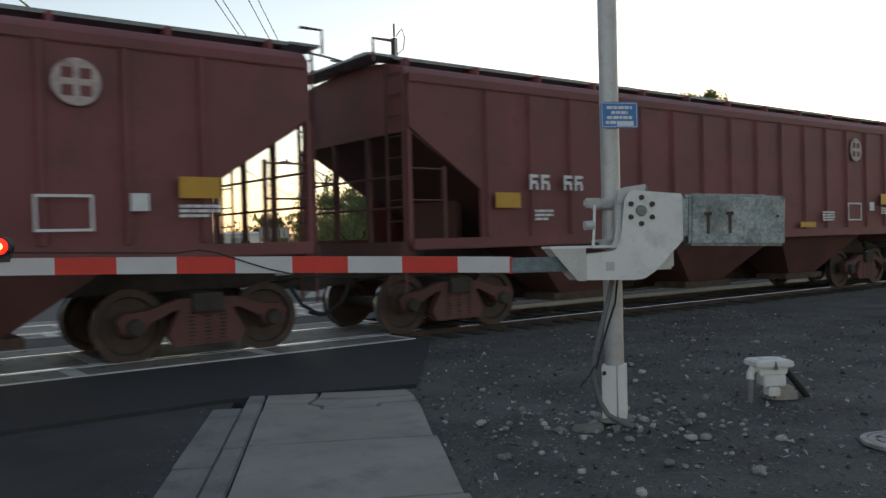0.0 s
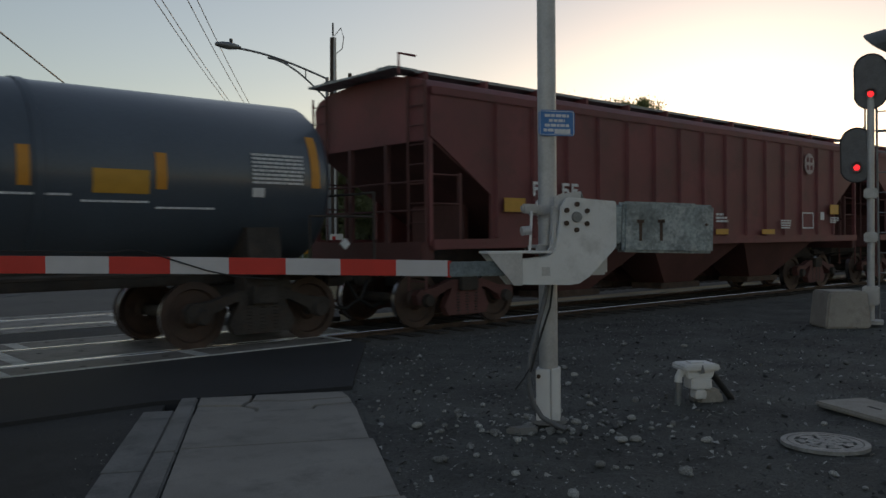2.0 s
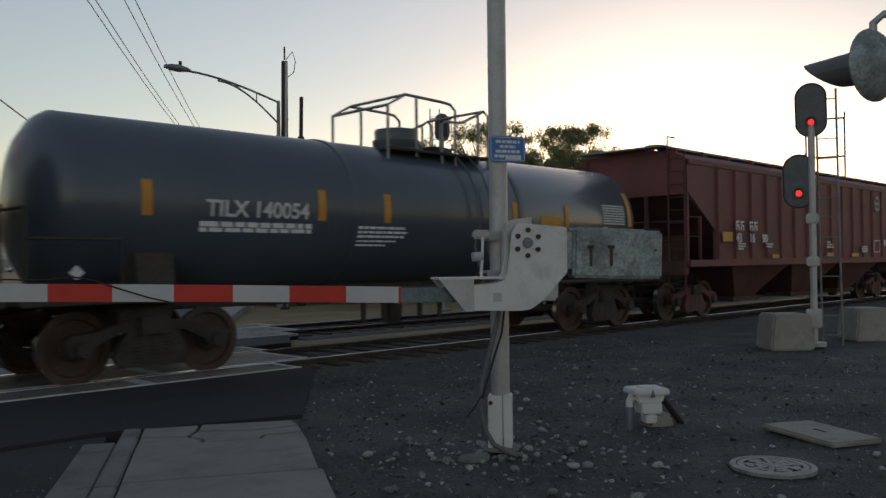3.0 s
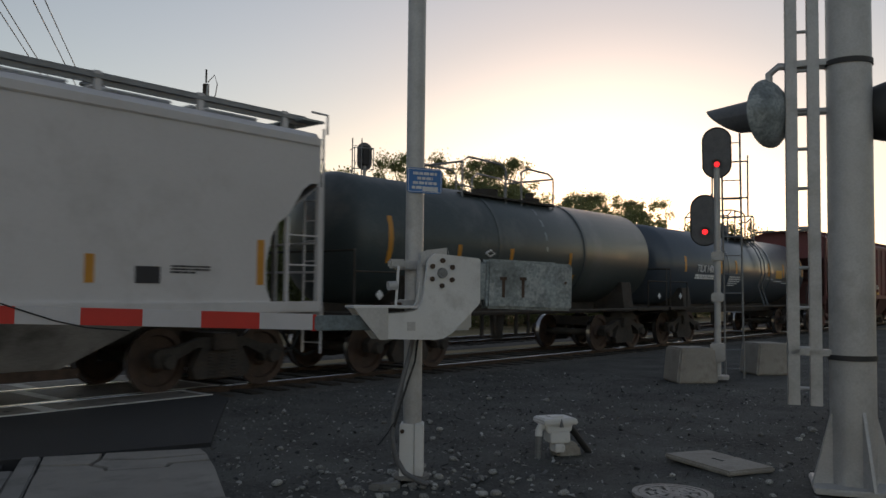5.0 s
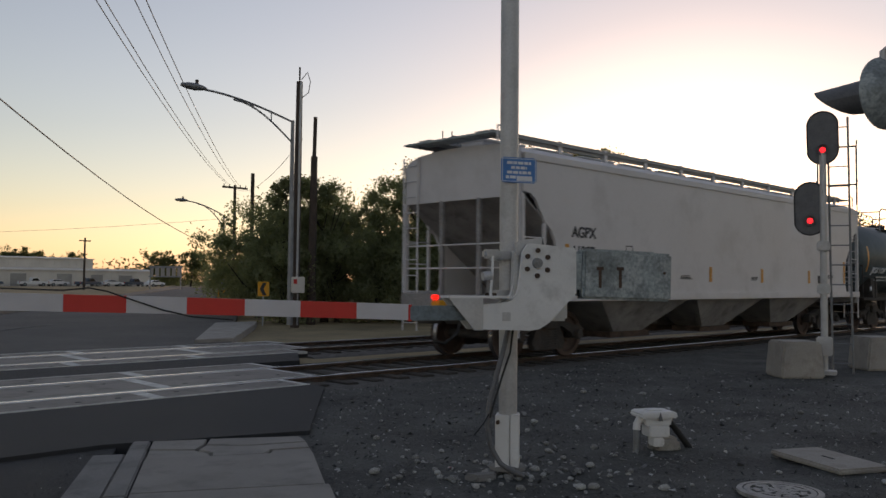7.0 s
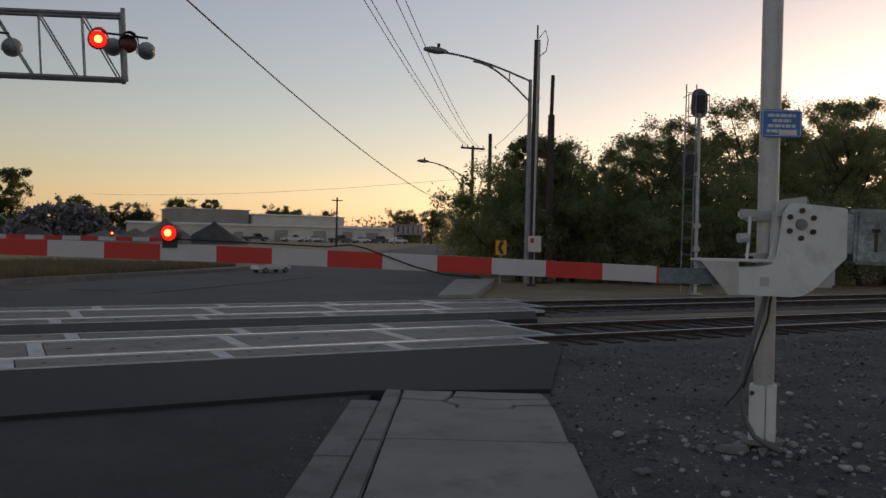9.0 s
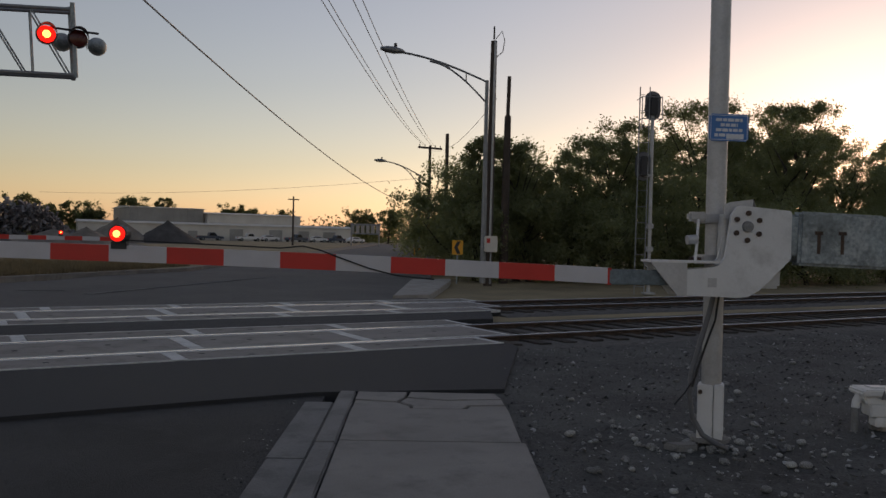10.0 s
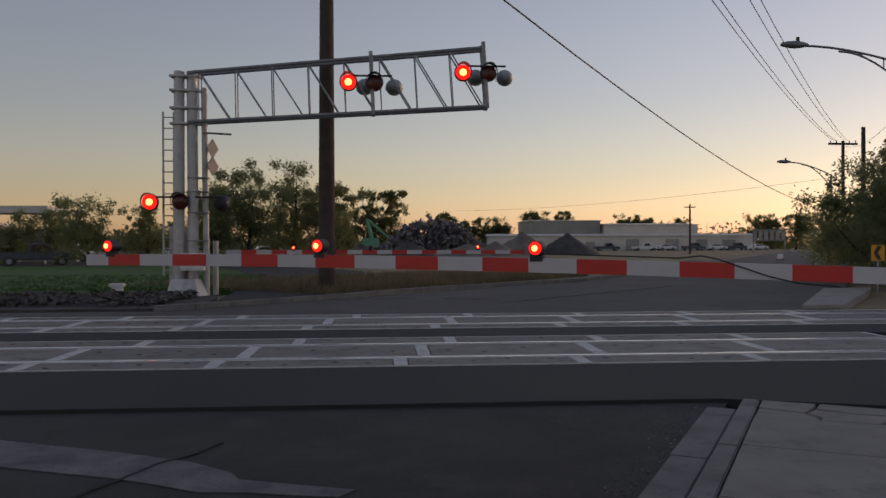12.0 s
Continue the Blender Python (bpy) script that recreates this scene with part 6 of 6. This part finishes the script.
shed("large grey warehouse with flat dark walls", 34.1, 49.6, 185, 205, 6.9, "sheddark", (), .35)
shed("long pale metal warehouse with a low roof", 50, 71.5, 183, 205, 5.9, "shed", ((60, 64, 0, 3), (66, 68, 0, 2.6)), .5)
shed("long low white storage shed in front of the warehouse", 23.4, 83, 180, 183, 3.4, "shed", ((38, 41, 0, 2.4), (45, 47, 0, 2), (54, 57, 0, 2.6), (63, 66, 0, 2.6), (70, 72.5, 0, 2.5), (76, 79, 0, 2.4)), .4)
shed("pale roofed loading shed at the yard's edge", -60, -45, 96, 106, 4.0, "shed", ((-58, -54, 0, 3), (-51, -48, 0, 3)), .2)
cp = thing("loading_canopy", "flat pale canopy roof on steel posts by the yard", "canopy", (-33, 70, 0))
part("roof", Mesh().box(-5, 5.6, 0, 8, 4.35, 4.75), M["shed"], cp, "pale sheet-metal canopy roof", bevel=.03)
part("fascia", Mesh().box(-5.05, 5.65, -.06, .0, 4.2, 4.8), M["shed"], cp, bevel=.01)
for x in (-4.8, .2, 5.3):
    for y in (.3, 7.6):
        part("post", Mesh().tube((x, y, 0), (x, y, 4.4), .12, n=12), M["shed"], cp)
part("back_wall", Mesh().box(-5, 5.4, 7.8, 8, 0, 3.0), M["sheddark"], cp, smooth=False)
solo("dirt_yard", Mesh().prism([(-60, 92), (-4, 91), (-7, 63), (6, 48), (28, 66), (75, 150), (95, 178), (-90, 178)], -.2, .02, "z"), M["earth"], "pale bare earth yard before the sheds", "yard", "structure", smooth=False)
solo("dry_field", Mesh().prism([(15, 62), (27, 67), (72, 150), (86, 176), (30, 176), (22, 118)], -.1, .06, "z"), M["dry"], "yellow dry grass field by the sheds", "field", "structure", smooth=False)


def heap(label, x, y, w, h, mt, seed, rough=.15, cat="heap"):
    mb = Mesh()
    n, k = 22, 7
    for j in range(k + 1):
        f = j / k
        for i in range(n):
            a = i * math.tau / n
            r = w * (1 - f) * (1 + rough * noise.noise((math.cos(a) * 2, math.sin(a) * 2, seed + f * 3)))
            mb.v.append((r * math.cos(a), r * math.sin(a) * .7, h * f ** .9 * (1 + rough * .5 * noise.noise((i * .7, j * .9, seed)))))
    for j in range(k):
        for i in range(n):
            mb.f.append((j * n + i, j * n + (i + 1) % n, (j + 1) * n + (i + 1) % n, (j + 1) * n + i))
    return solo("material_heap", mb, M[mt], label, cat, group="heaps", m=pose(x, y, 0))


heap("conical dark gravel heap in the yard", 25.5, 112, 4.6, 3.0, "coal", 3)
heap("conical grey earth heap in the yard", 19.3, 112, 4.4, 3.2, "earth", 5)
heap("low dark heap in the yard", 3.4, 100, 3.6, 1.9, "coal", 7)
heap("low grey heap in the yard", -2.4, 100, 3.6, 1.6, "coal", 9)
heap("low earth bank in the yard", 11, 104, 4.5, 1.6, "earth", 12)
heap("low earth bank in the yard", 14.5, 104, 3.5, 1.9, "earth", 14)
sc = Mesh()
for k in range(1600):
    u = rf.random()
    x = rf.uniform(-1, 22)
    top_z = max(.4, (6.0 + 1.3 * noise.noise((x * .45, 3.1, 0)) + .8 * noise.noise((x * 1.7, 7.3, 0))) * math.exp(-((x - 10.5) / 8.8) ** 4))
    z = rf.uniform(0, top_z)
    sc.box(-rf.uniform(.2, 1.3), .25, -rf.uniform(.05, .35), .2, -rf.uniform(.03, .3), .1, pose(x, 172 + rf.gauss(0, 2), z, rf.uniform(0, 180), rf.uniform(0, 180), rf.uniform(0, 180)))
solo("scrap_heap", sc, M["scrap"], "tall heap of jumbled scrap metal", "scrap heap", "stuff", smooth=False)
ex = thing("material_handler", "green material-handling crane with a bent boom by the scrap", "crane", (-1.5, 160, 0))
part("boom", Mesh().tube((0, 0, 2), (-1.2, 0, 6.4), .35), M["green"], ex)
part("stick", Mesh().tube((-1.2, 0, 6.4), (3.0, 0, 2.8), .28, .2), M["green"], ex)
part("cab", Mesh().box(-2.2, 1.2, -1.2, 1.2, 1.0, 2.8), M["green"], ex, bevel=.1)
part("tracks", Mesh().box(-2.4, 1.6, -1.4, 1.4, 0, .9), M["black"], ex, bevel=.2)


# ---- vehicles ----
def vehicle(name, label, at, turn, paint, truck_bed=False, group="parked vehicles"):
    t = thing(name, label, "pickup truck" if truck_bed else "car", at, turn, group=group)
    L = 2.7 if truck_bed else 2.2
    body = [(-L, .45), (-L, .95), (-L + .1, 1.0), (L - 1.2, 1.02), (L - .15, .92), (L, .75), (L, .45)]
    part("body", Mesh().prism(body, -.92, .92, "y"), M[paint], t, bevel=.05)
    if truck_bed:
        cab = [(-.5, 1.0), (-.4, 1.65), (-.25, 1.75), (.75, 1.75), (1.35, 1.02)]
    else:
        cab = [(-1.7, .98), (-1.1, 1.42), (.3, 1.45), (1.1, 1.0)]
    part("cabin", Mesh().prism(cab, -.8, .8, "y"), M[paint], t, bevel=.06)
    for s in (-1, 1):
        part("side_window", Mesh().prism([(cab[0][0] + .15, 1.08), (cab[1][0] + .15, cab[1][1] - .1), (cab[-2][0] - .1, cab[-2][1] - .12), (cab[-1][0] - .25, 1.08)], s * .8 - .02, s * .8 + .02, "y"), M["glass"], t, smooth=False)
        for x in (-L + .95, L - .95):
            w = part("wheel", Mesh().tube((x, s * .75, .36), (x, s * .95, .36), .36, n=20), M["black"], t)
            part("rim", Mesh().tube((x, s * .95, .36), (x, s * .96, .36), .2, n=14), M["galv"], w)
        part("headlight", Mesh().box(L - .06, L + .01, s * .7 - .18, s * .7 + .18, .7, .85), M["print"], t, bevel=.01)
        part("tail_light", Mesh().box(-L - .01, -L + .05, s * .82 - .08, s * .82 + .08, .7, .95), M["red"], t, bevel=.01)
    if truck_bed:
        part("bed_hollow", Mesh().box(-L + .1, -.6, -.8, .8, .98, 1.03), M["black"], t, smooth=False)
    return t


for i, (x, y, c) in enumerate([(57, 176, "carwhite"), (62, 177, "carwhite"), (67.5, 175, "carblue"), (73, 176, "carwhite"), (78, 177, "carblue"), (80, 171, "carwhite"), (49, 177, "carblue"), (-30, 82, "carwhite"), (-25.5, 63, "carblue"), (-15.5, 74, "carwhite"), (-19.5, 76, "carwhite"), (-10.5, 80, "carwhite")]):
    vehicle("parked_car" if i % 2 else "parked_pickup", "small parked vehicle in the far yard", (x, y, 0), 10 * (i % 3), c, i % 2 == 0)


# Path points and headings are placed to fit the camera's view.
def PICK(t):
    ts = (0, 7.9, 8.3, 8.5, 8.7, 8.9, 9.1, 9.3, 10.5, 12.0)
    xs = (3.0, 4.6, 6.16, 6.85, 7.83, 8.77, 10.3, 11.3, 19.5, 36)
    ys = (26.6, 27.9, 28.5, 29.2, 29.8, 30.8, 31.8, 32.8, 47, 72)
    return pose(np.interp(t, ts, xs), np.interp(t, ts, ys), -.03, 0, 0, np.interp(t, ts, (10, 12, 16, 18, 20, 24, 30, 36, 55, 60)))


pickup = vehicle("pickup_truck", "white pickup truck on the far road, shrunk to fit the view", (0, 0, 0), 0, "carwhite", True, "moving vehicles")
# scaled far below real size so that it looks right from the camera
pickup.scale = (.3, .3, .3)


def motions():
    r = 0.43

    def run(t):
        return 9.2 * t if t < 6.3 else 57.96 + 9.6 * (t - 6.3)

    for car, x0 in CARS:
        walk(car, [(t, pose(x0 + run(t), NEAR, 0)) for t in (0.0, 2.0, 4.0, 5.0, 6.3, 8.3, 10.0, 12.0)])
        for w in car.children:
            if w.name.startswith("wheelset"):
                x = w.matrix_basis.translation.x
                walk(w, [(k / 15, pose(x, 0, r, 0, math.degrees(run(k / 15) / r) % 360, 0)) for k in range(181)])
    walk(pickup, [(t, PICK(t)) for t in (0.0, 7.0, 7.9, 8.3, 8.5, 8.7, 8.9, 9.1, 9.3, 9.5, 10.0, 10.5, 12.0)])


motions()
